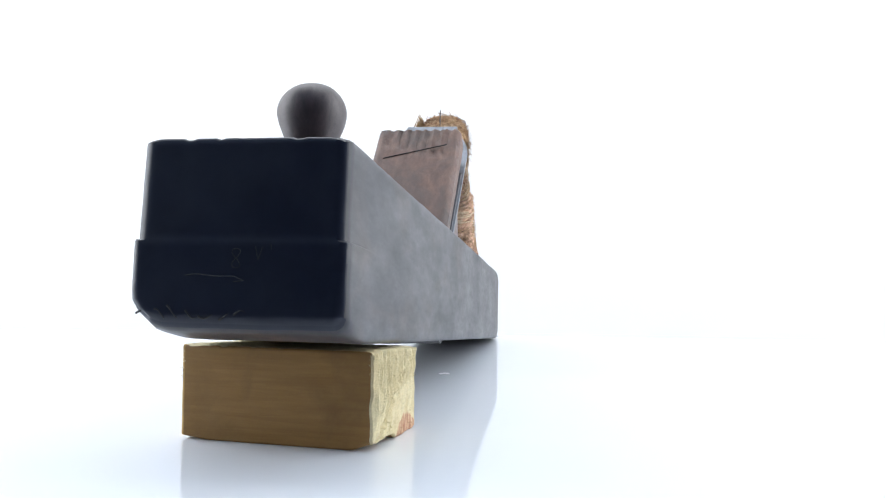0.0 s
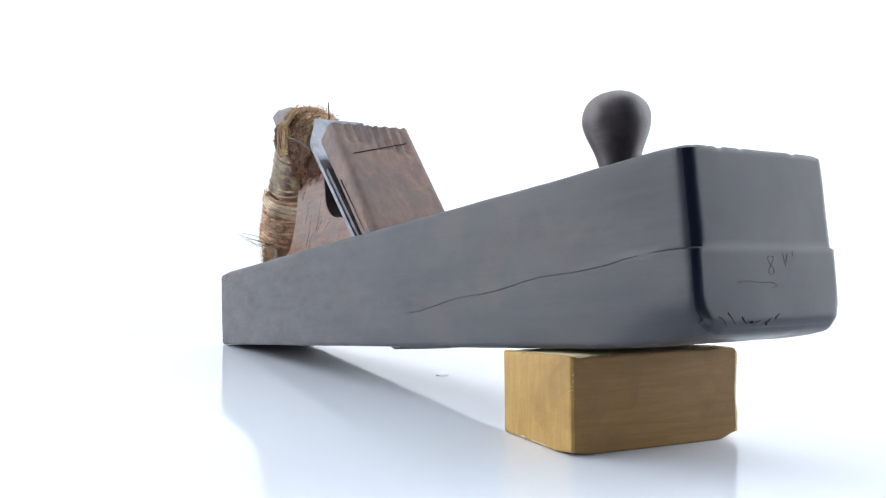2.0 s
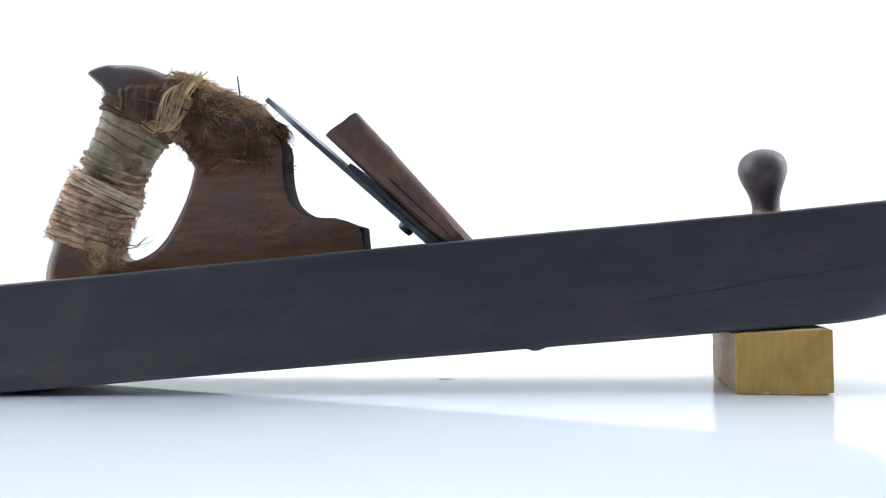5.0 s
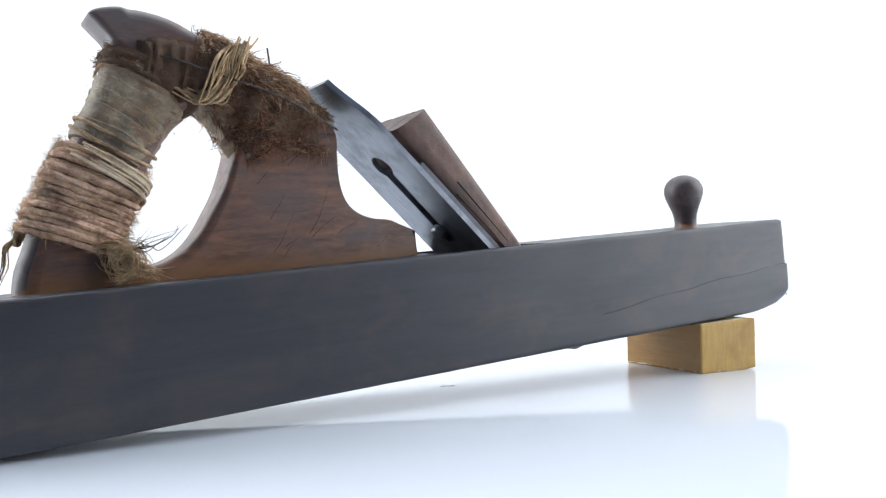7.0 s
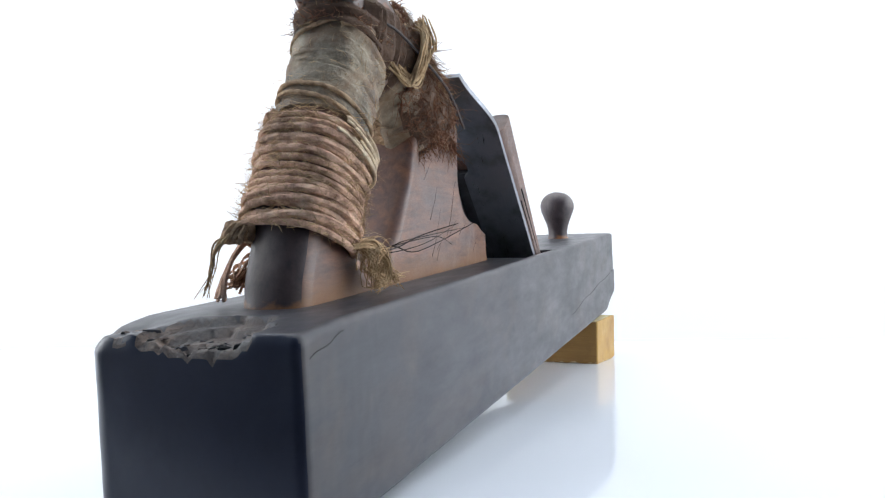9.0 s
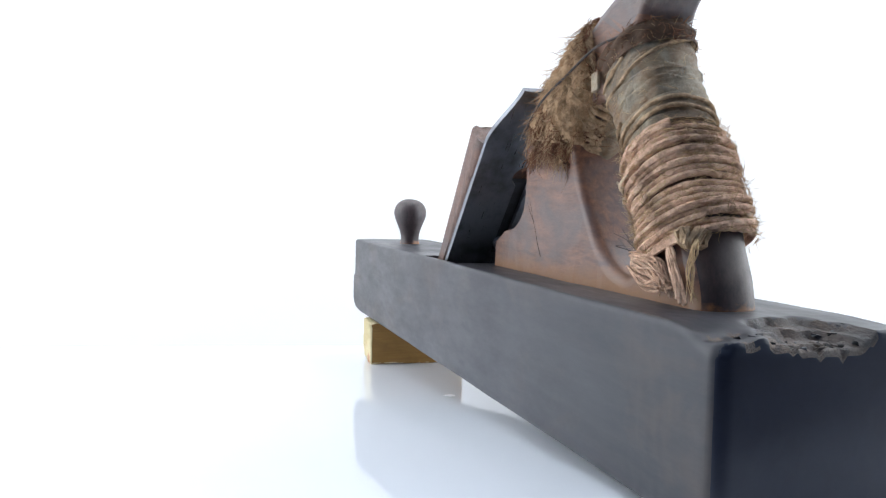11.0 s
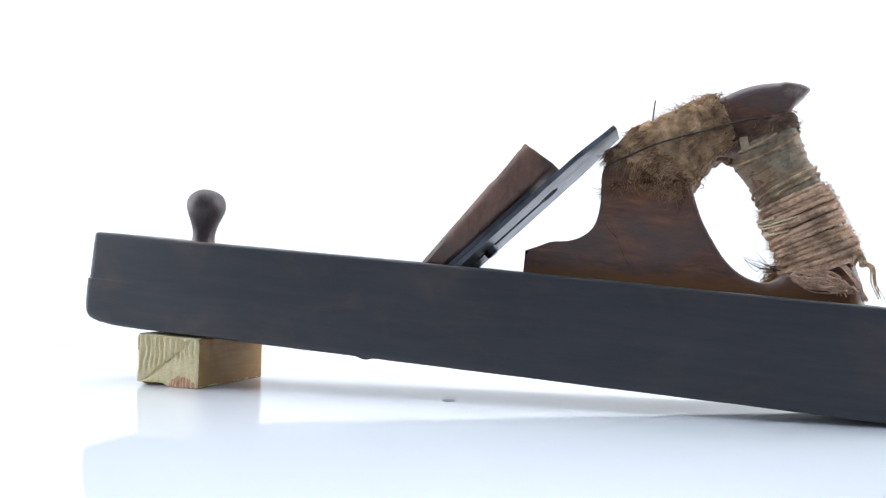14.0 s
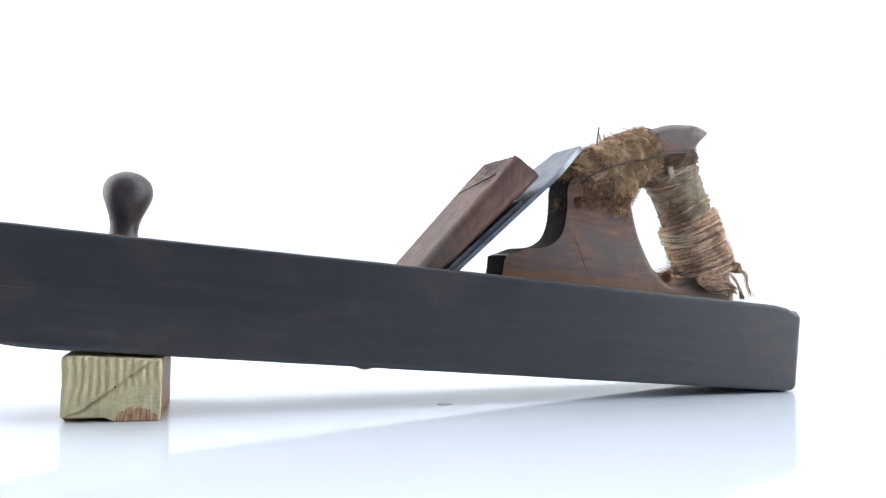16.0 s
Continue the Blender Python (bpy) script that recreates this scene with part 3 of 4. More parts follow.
# ---- front knob ----
def build_knob():
    prof = [(0.0088, 0.0), (0.0082, 0.002), (0.0078, 0.0045), (0.0082, 0.009), (0.0096, 0.014), (0.0116, 0.0190), (0.0132, 0.0232), (0.0139, 0.0272), (0.0134, 0.0310), (0.0115, 0.0346), (0.0082, 0.0374), (0.0042, 0.0390), (0.0, 0.0394)]
    prof = spline(prof, False, 3)
    bm = bmesh.new()
    rings = []
    for p in prof[:-1]:
        rings.append([bm.verts.new((max(p.x, 0.0003) * math.cos(2 * math.pi * k / 36), max(p.x, 0.0003) * math.sin(2 * math.pi * k / 36), p.y)) for k in range(36)])
    for a, b in zip(rings, rings[1:]):
        for k in range(36):
            bm.faces.new((a[k], a[(k + 1) % 36], b[(k + 1) % 36], b[k]))
    bm.faces.new(rings[0][::-1])
    bm.faces.new(rings[-1])
    for v in bm.verts:
        v.co *= 1 + 0.012 * wob(v.co.x, v.co.y, v.co.z, 110)
        v.co += Vector((0.4805, 0.0, 0.0634))
    part("knob", bm, KNOB, plane, "dark polished pear-shaped front knob")


build_knob()


# ---- cutting iron, cap iron, screw, wedge ----
def plate_on_bed(u0, u1, lift, thick, outline, mat, name, label, hole=None):
    """A flat bar on the 45 degree bed. u runs down the bed from its top; outline(u) gives the half width."""
    top, low = Vector((0.1903, 0.0, 0.1578)), Vector((0.3425, 0.0, -0.0024))
    down = (low - top).normalized()
    nrm = Vector((-down.z, 0, down.x))
    bm = bmesh.new()
    us = lines(u0, u1, 0.0014)
    cols = 39
    grid = {}
    for s in (0, 1):
        for i, u in enumerate(us):
            for j in range(cols):
                y = outline(u) * (2 * j / (cols - 1) - 1)
                grid[s, i, j] = bm.verts.new(top + down * u + Vector((0, y, 0)) + nrm * (lift + thick * s))
    inside = lambda i, j: hole and hole((us[i] + us[i + 1]) / 2, outline(us[i]) * (2 * (j + 0.5) / (cols - 1) - 1))
    rim = {}
    for i in range(len(us) - 1):
        for j in range(cols - 1):
            if inside(i, j):
                continue
            for s in (0, 1):
                bm.faces.new((grid[s, i, j], grid[s, i + 1, j], grid[s, i + 1, j + 1], grid[s, i, j + 1]))
            for e in (((i, j), (i + 1, j)), ((i + 1, j), (i + 1, j + 1)), ((i + 1, j + 1), (i, j + 1)), ((i, j + 1), (i, j))):
                key = tuple(sorted(e))
                rim[key] = rim.get(key, 0) + 1
    if hole:
        for (a, b), n in rim.items():
            for i, j in (a, b) if n == 1 else ():
                if 0 < i < len(us) - 1 and 0 < j < cols - 1:
                    u, y = us[i], outline(us[i]) * (2 * j / (cols - 1) - 1)
                    far = math.hypot(u - 0.059, y)
                    if u < 0.0655 and far > 1e-6:
                        u, y = 0.059 + (u - 0.059) * 0.0075 / far, y * 0.0075 / far
                    elif abs(y) > 0.0012:
                        y = math.copysign(0.0038, y)
                    for s in (0, 1):
                        grid[s, i, j].co = top + down * u + Vector((0, y, 0)) + nrm * (lift + thick * s)
    for (a, b), n in rim.items():
        if n == 1:
            bm.faces.new((grid[0, *a], grid[0, *b], grid[1, *b], grid[1, *a]))
    bmesh.ops.delete(bm, geom=[v for v in bm.verts if not v.link_faces], context="VERTS")
    return part(name, bm, mat, plane, label)


IRON_W = 0.0302


def iron_outline(u):
    return 0.0185 + (IRON_W - 0.0185) * smoothstep(-0.004, 0.036, u) if u < 0.036 else IRON_W


def keyhole(u, y):
    return (u - 0.059) ** 2 + y * y < 0.0075 ** 2 or (0.059 < u < 0.122 and abs(y) < 0.0038)


plate_on_bed(0.0, 0.2172, 0.0, 0.003, iron_outline, STEEL, "cutting_iron", "dull grey steel cutting iron with a long slot", keyhole)
plate_on_bed(0.0655, 0.210, 0.0034, 0.0028, lambda u: IRON_W - 0.001, DARK_STEEL, "cap_iron", "dark steel cap iron")


def build_screw():
    top, low = Vector((0.1903, 0.0, 0.1578)), Vector((0.3425, 0.0, -0.0024))
    down = (low - top).normalized()
    nrm = Vector((-down.z, 0, down.x))
    at = top + down * 0.1115
    for r, a, b, mat, nm in ((0.0050, -0.0046, -0.0002, STEEL, "cap_screw"),):
        bm = bmesh.new()
        prof = [(r * 0.8, a), (r, a + 0.0012), (r, b)]
        rings = [[bm.verts.new(at + nrm * h + (Vector((0, 1, 0)) * math.cos(k * math.pi / 12) + down * math.sin(k * math.pi / 12)) * rr) for k in range(24)] for rr, h in prof]
        for p, q in zip(rings, rings[1:]):
            for k in range(24):
                bm.faces.new((p[k], p[(k + 1) % 24], q[(k + 1) % 24], q[k]))
        bm.faces.new(rings[0])
        bm.faces.new(rings[-1])
        # the screwdriver slot is a raised-edged groove across the head
        part(nm, bm, mat, plane, "domed steel screw of the cap iron")


build_screw()


def build_wedge():
    """A tapered slab against the irons; adze marks near its top and an oblique saw line."""
    front = [Vector((0.2449, 0.1455)), Vector((0.3050, 0.0655)), Vector((0.3366, 0.0205))]
    back = [Vector((0.2258, 0.1328)), Vector((0.2820, 0.0695)), Vector((0.3296, 0.0190))]
    half = 0.0290
    bm = bmesh.new()
    n, cols, deep = 44, 26, 6
    grid = {}

    def along(line, t):
        total = (line[1] - line[0]).length + (line[2] - line[1]).length
        d = t * total
        first = (line[1] - line[0]).length
        return line[0].lerp(line[1], d / first) if d < first else line[1].lerp(line[2], (d - first) / (total - first))

    for i in range(n + 1):
        t = (i / n) ** 1.25
        f, b = along(front, t), along(back, t)
        for j in range(cols + 1):
            y = half * (2 * j / cols - 1)
            for k in range(deep + 1):
                if 0 < i < n and 0 < j < cols and 0 < k < deep:
                    continue
                s = k / deep
                p = f.lerp(b, s)
                # rounded arrises
                ry = 0.0018 * (max(0, abs(2 * s - 1) - 0.75) / 0.25) ** 2
                yy = y * (1 - ry / half)
                rim = max(0.0, abs(y) / half - 0.93) / 0.07
                q = p + (b - f).normalized() * 0.0013 * rim * rim * (1 - 2 * s)
                if k == 0:
                    line = 0.16 + 0.10 * (j / cols - 0.5)
                    if t < line:
                        q = q + (b - f).normalized() * (0.0010 + 0.0009 * math.sin(y * 900 + 14 * t + 2 * wob(y, t, 0, 60))) * smoothstep(0.0, 0.2, 1 - abs(y) / half)
                if i == 0:
                    q = q + Vector((0.0006, -0.0009)) * (1 + 1.5 * wob(y, s, 2.0, 210)) * (1.4 - s)
                grid[i, j, k] = bm.verts.new((q.x, yy, q.y))
    for i in range(n):
        for j in range(cols):
            for k in (0, deep):
                bm.faces.new((grid[i, j, k], grid[i + 1, j, k], grid[i + 1, j + 1, k], grid[i, j + 1, k]))
        for k in range(deep):
            for j in (0, cols):
                bm.faces.new((grid[i, j, k], grid[i + 1, j, k], grid[i + 1, j, k + 1], grid[i, j, k + 1]))
    for j in range(cols):
        for k in range(deep):
            for i in (0, n):
                bm.faces.new((grid[i, j, k], grid[i, j + 1, k], grid[i, j + 1, k + 1], grid[i, j, k + 1]))
    wedge = part("wedge", bm, WEDGE, plane, "worn brown wooden wedge with gouged top")
    for pts, w in (([(0.2655 + 0.0001 * k, -0.021 + 0.0042 * k, 0.1200 + 0.0011 * k) for k in range(11)], 0.0004),):
        bm = bmesh.new()
        fixed = []
        for x, y, z in pts:
            s = (0.1455 - z) / 0.0800
            fixed.append((0.2449 + 0.0601 * s + 0.0001, y, z))
        tube(bm, fixed, w, 5)
        part("saw_line", bm, GAP, wedge)
    # long splits in the right-hand edge of the wedge
    bm = bmesh.new()
    tube(bm, [(0.2616 + 0.0036 * k, -half - 0.0001, 0.1030 - 0.0040 * k) for k in range(10)], 0.0005, 5, fade=True)
    part("split", bm, GAP, wedge)
    bm = bmesh.new()
    tube(bm, [(0.2601 + 0.0036 * k, -half - 0.0001, 0.0962 - 0.0036 * k) for k in range(8)], 0.0004, 5, fade=True)
    part("split", bm, GAP, wedge)


build_wedge()


# ---- twine ----
def oval(c, ax, a, hw, hy, out, power=2.6):
    """A point round the binding: c the centre, ax the axis in the xz plane, a the angle."""
    side = Vector((ax.z, 0, -ax.x))
    ca, sa = math.cos(a), math.sin(a)
    k = (abs(ca) ** power + abs(sa) ** power) ** (-1 / power)
    return c + side * (hw + out) * ca * k + Vector((0, 1, 0)) * (hy + out) * sa * k


def spine(points, t):
    """Centre, axis, half width and half depth along a binding."""
    n = len(points) - 1
    i = min(int(t * n), n - 1)
    f = t * n - i
    a, b = points[i], points[i + 1]
    v = [a[k] + (b[k] - a[k]) * f for k in range(4)]
    j0, j1 = max(i - (f < 0.5), 0), min(i + 1 + (f >= 0.5), n)
    d = Vector((points[j1][0] - points[j0][0], 0, points[j1][1] - points[j0][1])).normalized()
    return Vector((v[0], 0, v[1])), d, v[2], v[3]


def coil(bm, points, t0, t1, turns, radius, rnd, jitter=0.0, slope=0.0, lift=0.0, start=0.0, seg=100, strands=3, lumps=0.0):
    pts = []
    total = max(8, int(turns * seg))
    ph, ph2 = rnd.uniform(0, 6.3), rnd.uniform(0, 50)
    for i in range(total + 1):
        s = i / total
        a = start + 2 * math.pi * turns * s
        t = t0 + (t1 - t0) * s
        t += jitter * (0.5 * math.sin(a * 0.37 + ph) + noise.noise(Vector((a * 0.55, ph2, 0)))) + slope * math.sin(a)
        c, d, hw, hy = spine(points, t)
        out = radius * 0.6 + lift + lumps * noise.noise(Vector((a * 0.8, ph2, 7)))
        pts.append(oval(c, d, a, hw, hy, out))
    tube(bm, pts, radius, 8, strands, 1400.0)
    return pts


def wound(name, mat, parent, label, *args):
    bm = bmesh.new()
    coil(bm, *args)
    return part(name, bm, mat, parent, label)


def hairs(bm, points, count, rnd, reach, t0=0.0, t1=1.0, radius=0.00011, lift=0.002, curl=0.9, where=None, stand=(0.15, 1.0), lay=0.0, along=0.0, stray=0.6):
    done = 0
    while done < count:
        t, a = rnd.uniform(t0, t1), rnd.uniform(0, 2 * math.pi)
        if where and not where(t, a):
            continue
        c, d, hw, hy = spine(points, t)
        p = oval(c, d, a, hw, hy, lift)
        q = oval(c, d, a, hw, hy, lift + 0.01)
        n = (q - p).normalized()
        go = (n * rnd.uniform(*stand) + (oval(c, d, a + 0.05, hw, hy, lift) - p).normalized() * rnd.choice((-1, 1)) * lay - d * along + Vector((rnd.gauss(0, stray), rnd.gauss(0, stray), rnd.gauss(0, stray)))).normalized()
        step = reach * rnd.uniform(0.35, 1.2) / 5
        pts = [p]
        for _ in range(5):
            pts.append(pts[-1] + go * step)
            go = (go + Vector((rnd.gauss(0, curl * 0.35), rnd.gauss(0, curl * 0.35), rnd.gauss(0, curl * 0.35)))).normalized()
        tube(bm, pts, radius * rnd.uniform(0.7, 1.5), 3, fade=True, close=False)
        done += 1


# centre x, centre z, half width, half depth
GRIP = [(0.0674, 0.0800, 0.0208, 0.0160), (0.0729, 0.0935, 0.0203, 0.0165), (0.0801, 0.1070, 0.0195, 0.0165), (0.0876, 0.1215, 0.0184, 0.0160)]
UPPER = [(0.0876, 0.1215, 0.0178, 0.0148), (0.0962, 0.1354, 0.0186, 0.0147), (0.1046, 0.1476, 0.0206, 0.0148), (0.1098, 0.1610, 0.0200, 0.0148)]
ARCH = [(0.1708, 0.1222, 0.0250, 0.0147), (0.1722, 0.1298, 0.0254, 0.0149), (0.1616, 0.1402, 0.0220, 0.0149), (0.1496, 0.1504, 0.0172, 0.0149), (0.1385, 0.1585, 0.0156, 0.0148), (0.1276, 0.1636, 0.0149, 0.0146)]


BRIDGE = [(0.102, 0.1650, 0.0105, 0.0149), (0.111, 0.1640, 0.0145, 0.0151), (0.124, 0.1612, 0.0178, 0.0152), (0.138, 0.1570, 0.0168, 0.0152)]


def cloth_patch(points, t0, t1, a0, a1, lift, rows, cols, rough=1.0):
    """A creased sheet of cloth lying on a binding between two angles, with a turned-under rim."""
    bm = bmesh.new()
    whole = a1 - a0 > 6.2
    grid = []
    for i in range(rows + 1):
        t = t0 + (t1 - t0) * i / rows
        line = []
        for k in range(cols + (0 if whole else 1)):
            a = a0 + (a1 - a0) * k / cols
            ca, sa = math.cos(a), math.sin(a)
            edge = min(1.0, 6 * i / rows, 6 * (rows - i) / rows, 1.0 if whole else min(8 * k / cols, 8 * (cols - k) / cols))
            crease = (0.0006 if rough == 1.0 else 0.0001) * math.sin(34 * t + 2.2 * math.sin(a) + 5 * wob(ca, sa, t * 3, 1.2)) + 0.0008 * wob(ca * 2, sa * 2, t * 9, 1.5) + 0.0005 * wob(ca * 5, sa * 5, t * 24, 1.6)
            c, d, hw, hy = spine(points, min(max(t, 0.0), 1.0))
            c = c + d * (t - min(max(t, 0.0), 1.0)) * 0.04
            crease *= rough
            line.append(bm.verts.new(oval(c, d, a, hw, hy, lift * smoothstep(0.0, 1.0, edge) + crease)))
        grid.append(line)
    for p, q in zip(grid, grid[1:]):
        for k in range(len(p) if whole else len(p) - 1):
            f = bm.faces.new((p[k], p[(k + 1) % len(p)], q[(k + 1) % len(p)], q[k]))
            f.material_index = 1 if not whole and math.cos(a0 + (a1 - a0) * k / cols) + 0.3 * wob(k * 0.2, 0, t0 + len(grid) + p[k].co.z * 60, 1.0) < -0.72 else 0
    return bm


def build_bindings():
    rnd = random.Random(11)
    # lower grip: tight tan twine
    grip = wound("grip_twine", TWINE, plane, "tan twine wound round the grip", GRIP, 0.03, 0.98, 15.4, 0.00138, rnd, 0.009, 0.022, 0.0, 0.0, 100, 3, 0.0006)
    wound("twine_turn", TWINE, grip, "", GRIP, 0.55, 0.92, 3.4, 0.0014, rnd, 0.02, 0.04, 0.0012)
    wound("twine_turn", TWINE, grip, "", GRIP, 0.06, 0.3, 2.6, 0.0014, rnd, 0.02, -0.03, 0.0012, 1.0)
    for k in range(11):
        top = 0.80 + 0.017 * k + rnd.uniform(-0.01, 0.01)
        wound("pale_strand", PALE, grip, "pale strand of twine", GRIP, top, top - 0.15 + 0.004 * k, rnd.uniform(0.36, 0.5), 0.00055, rnd, 0.012, 0.0, 0.0030 + rnd.uniform(0, 0.0012), 4.3 + rnd.uniform(-0.3, 0.5), 90, 2, 0.0008)
    bm = bmesh.new()
    hairs(bm, GRIP, 2200, rnd, 0.006, 0.0, 1.0, 0.00012, 0.0026, 0.5, None, (0.0, 0.4), 1.5)
    hairs(bm, GRIP, 420, rnd, 0.0045, 0.0, 1.0, 0.00008, 0.0028)
    tagged(part("fuzz", bm, HAIR, grip), kind="stuff")
    # upper grip: cloth tape under loose turns
    bm = bmesh.new()
    rings = []
    for i in range(76):
        t = i / 75
        c, d, hw, hy = spine(UPPER, t)
        ring = []
        for k in range(56):
            a = 2 * math.pi * k / 56
            lap = (t * 6.5 + a / (2 * math.pi) + 0.25 * wob(math.cos(a), math.sin(a), t * 2, 1.3)) % 1.0
            fold = 0.0011 * (lap ** 0.7 * smoothstep(1.0, 0.93, lap) - 0.5) + 0.0009 * wob(math.cos(a), math.sin(a), t * 5, 2.1) + 0.0005 * wob(math.cos(a) * 3, math.sin(a) * 3, t * 16, 2.0, 9)
            ring.append(bm.verts.new(oval(c, d, a, hw - 0.001, hy, 0.0010 + fold)))
        rings.append(ring)
    for a, b in zip(rings, rings[1:]):
        for k in range(56):
            bm.faces.new((a[k], a[(k + 1) % 56], b[(k + 1) % 56], b[k]))
    bm.faces.new(rings[0][::-1])
    bm.faces.new(rings[-1])
    tape = part("cloth_tape", bm, CLOTH, plane, "grimy grey cloth tape on the upper grip")
    wound("cord", JUTE, tape, "brown grimy cord", UPPER, 0.04, 0.22, 2.2, 0.0009, rnd, 0.03, 0.06, 0.0008)
    wound("cord", JUTE, tape, "brown grimy cord", UPPER, 0.70, 0.92, 1.3, 0.0008, rnd, 0.05, -0.10, 0.0006)
    bm = bmesh.new()
    hairs(bm, UPPER, 160, rnd, 0.007, 0.0, 1.0, 0.0001, 0.0018, 0.5, None, (0.0, 0.4), 1.5)
    hairs(bm, UPPER, 160, rnd, 0.005, 0.0, 1.0, 0.00009)
    tagged(part("fuzz", bm, HAIR, tape), kind="stuff")
    # arch: thick frayed jute; on the right-hand flank the fibres keep to the upper ridge
    ridge = lambda t, a: math.cos(a) > (0.42 + 0.25 * math.sin(9 * t) if math.sin(a) < -0.05 else -0.75)
    arch = wound("arch_jute", JUTE, plane, "thick frayed olive-brown jute round the front of the handle", ARCH, 0.09, 0.98, 25, 0.0013, rnd, 0.022, 0.03, 0.0, 0.0, 90, 3, 0.0007)
    wound("jute_turn", JUTE, arch, "", ARCH, 0.10, 0.85, 8, 0.001, rnd, 0.07, 0.12, 0.0004, 1.0, 90, 3, 0.0008)
    wound("jute_turn", JUTE, arch, "", ARCH, 0.25, 0.95, 7, 0.0009, rnd, 0.08, -0.14, 0.0007, 3.0, 90, 3, 0.0008)
    wound("jute_turn", JUTE, arch, "", ARCH, 0.12, 0.6, 4, 0.0009, rnd, 0.1, 0.22, 0.0010, 2.0, 90, 3, 0.0008)
    part("matted_pad", cloth_patch(ARCH, 0.04, 1.0, -0.95, 2.7, 0.0044, 54, 56, 2.6), [FUR, FUR], arch, "matted tan fibre wound over the ridge of the handle")
    bm = bmesh.new()
    hairs(bm, ARCH, 700, rnd, 0.017, 0.05, 1.0, 0.0002, 0.0044, 0.8, ridge, (-0.55, -0.05), 0.5, 0.9, 0.3)
    hairs(bm, ARCH, 200, rnd, 0.0045, 0.0, 1.0, 0.00014, 0.0026, 1.6)
    hairs(bm, ARCH, 90, rnd, 0.010, 0.25, 1.0, 0.00012, 0.004, 0.8, lambda t, a: math.cos(a) > 0.2)
    tagged(part("frayed_fibre", bm, JUTE, arch, "frayed loose fibres"), kind="stuff")
    bm = bmesh.new()
    hairs(bm, ARCH, 3000, rnd, 0.011, 0.06, 1.0, 0.0002, 0.0046, 0.9, ridge, (-0.6, -0.05), 0.3, 0.9, 0.32)
    tagged(part("matted_fibre", bm, FUR, arch, "golden-brown matted fibres"), kind="stuff")
    wrap = cloth_patch(ARCH, 0.0, 1.02, 2.9, 5.75, 0.0040, 48, 30)
    part("brown_cloth", wrap, [STAINED, CLOTH], arch, "dark stained brown cloth under the binding wire")
    for k in range(4):
        wound("thin_cord", STAINED, arch, "thin dark cord at the lower end of the wrap", ARCH, 0.015 + 0.032 * k, 0.04 + 0.032 * k, 1.15, 0.0006, rnd, 0.008, 0.006, 0.0034, 1.0 * k, 90, 2)
    part("brown_cloth", cloth_patch(BRIDGE, 0.0, 1.0, 4.02, 6.9, 0.0032, 26, 26), [STAINED, STAINED], arch, "dark stained brown cloth between grip and horn")
    part("brown_band", cloth_patch(UPPER, 0.80, 1.10, 0.0, 2 * math.pi, 0.0020, 16, 60), [STAINED, CLOTH], tape, "dark brown stained cloth band below the horn")
    bm = bmesh.new()
    hairs(bm, UPPER, 260, rnd, 0.0055, 0.84, 1.08, 0.00024, 0.0018, 1.3, None, (-0.1, 0.35), 0.9)
    hairs(bm, ARCH, 420, rnd, 0.010, 0.0, 0.13, 0.00022, 0.0022, 1.3, lambda t, a: abs(math.sin(a)) < 0.9, (-0.1, 0.3), 0.9)
    hairs(bm, ARCH, 700, rnd, 0.012, 0.02, 0.42, 0.0002, 0.0050, 0.9, lambda t, a: math.sin(a) > 0.2 and math.cos(a) > -0.8, (-0.6, -0.05), 0.2, 1.0, 0.3)
    hairs(bm, ARCH, 1500, rnd, 0.012, 0.0, 0.75, 0.00018, 0.0044, 0.8, lambda t, a: math.sin(a) < -0.15 and math.cos(a) > -0.85, (-0.35, 0.05), 0.5, 0.5, 0.3)
    hairs(bm, ARCH, 420, rnd, 0.007, 0.82, 1.04, 0.00024, 0.0028, 1.3, None, (-0.1, 0.35), 0.9)
    tagged(part("reddish_fibre", bm, REDDISH, arch, "dark reddish-brown matted fibres"), kind="stuff")
    # a loose bow of strands on the right-hand flank
    for k in range(34):
        o = max(-0.007, min(0.007, rnd.gauss(0, 0.004)))
        bm = bmesh.new()
        slip = lambda: Vector((rnd.gauss(0, 0.0013), rnd.gauss(0, 0.0007), rnd.gauss(0, 0.0013)))
        tube(bm, spline([q + slip() for q in [Vector((0.150 + o, -0.0165, 0.172 + o * 0.4)), Vector((0.143 + o, -0.0203 - 0.6 * abs(o), 0.163)), Vector((0.139 + o * 1.6, -0.0212, 0.152 + o)), Vector((0.131 + o, -0.0190, 0.1445)),
                         Vector((0.124 + o, -0.0165, 0.149))]], False, 7), 0.00044, 5, 2, 1200)
        part("loose_strand", bm, HAIR, arch)


build_bindings()


def build_stub():
    """The turned-up end of the cloth tape beside the hand hole."""
    bm = slab(-0.0024, 0.0024, -0.0009, 0.0009, -0.0042, 0.0042, 0.0006)
    for v in bm.verts:
        v.co = pose(0.1185, 0.0180, 0.1490, 8, 14, 6) @ (v.co + Vector((0.0006 * wob(v.co.z, 0, 0, 300), 0.0009 * wob(0, v.co.z, 1, 240), 0)))
    part("tape_stub", bm, CLOTH, plane, "pale turned-up end of the cloth tape")


build_stub()


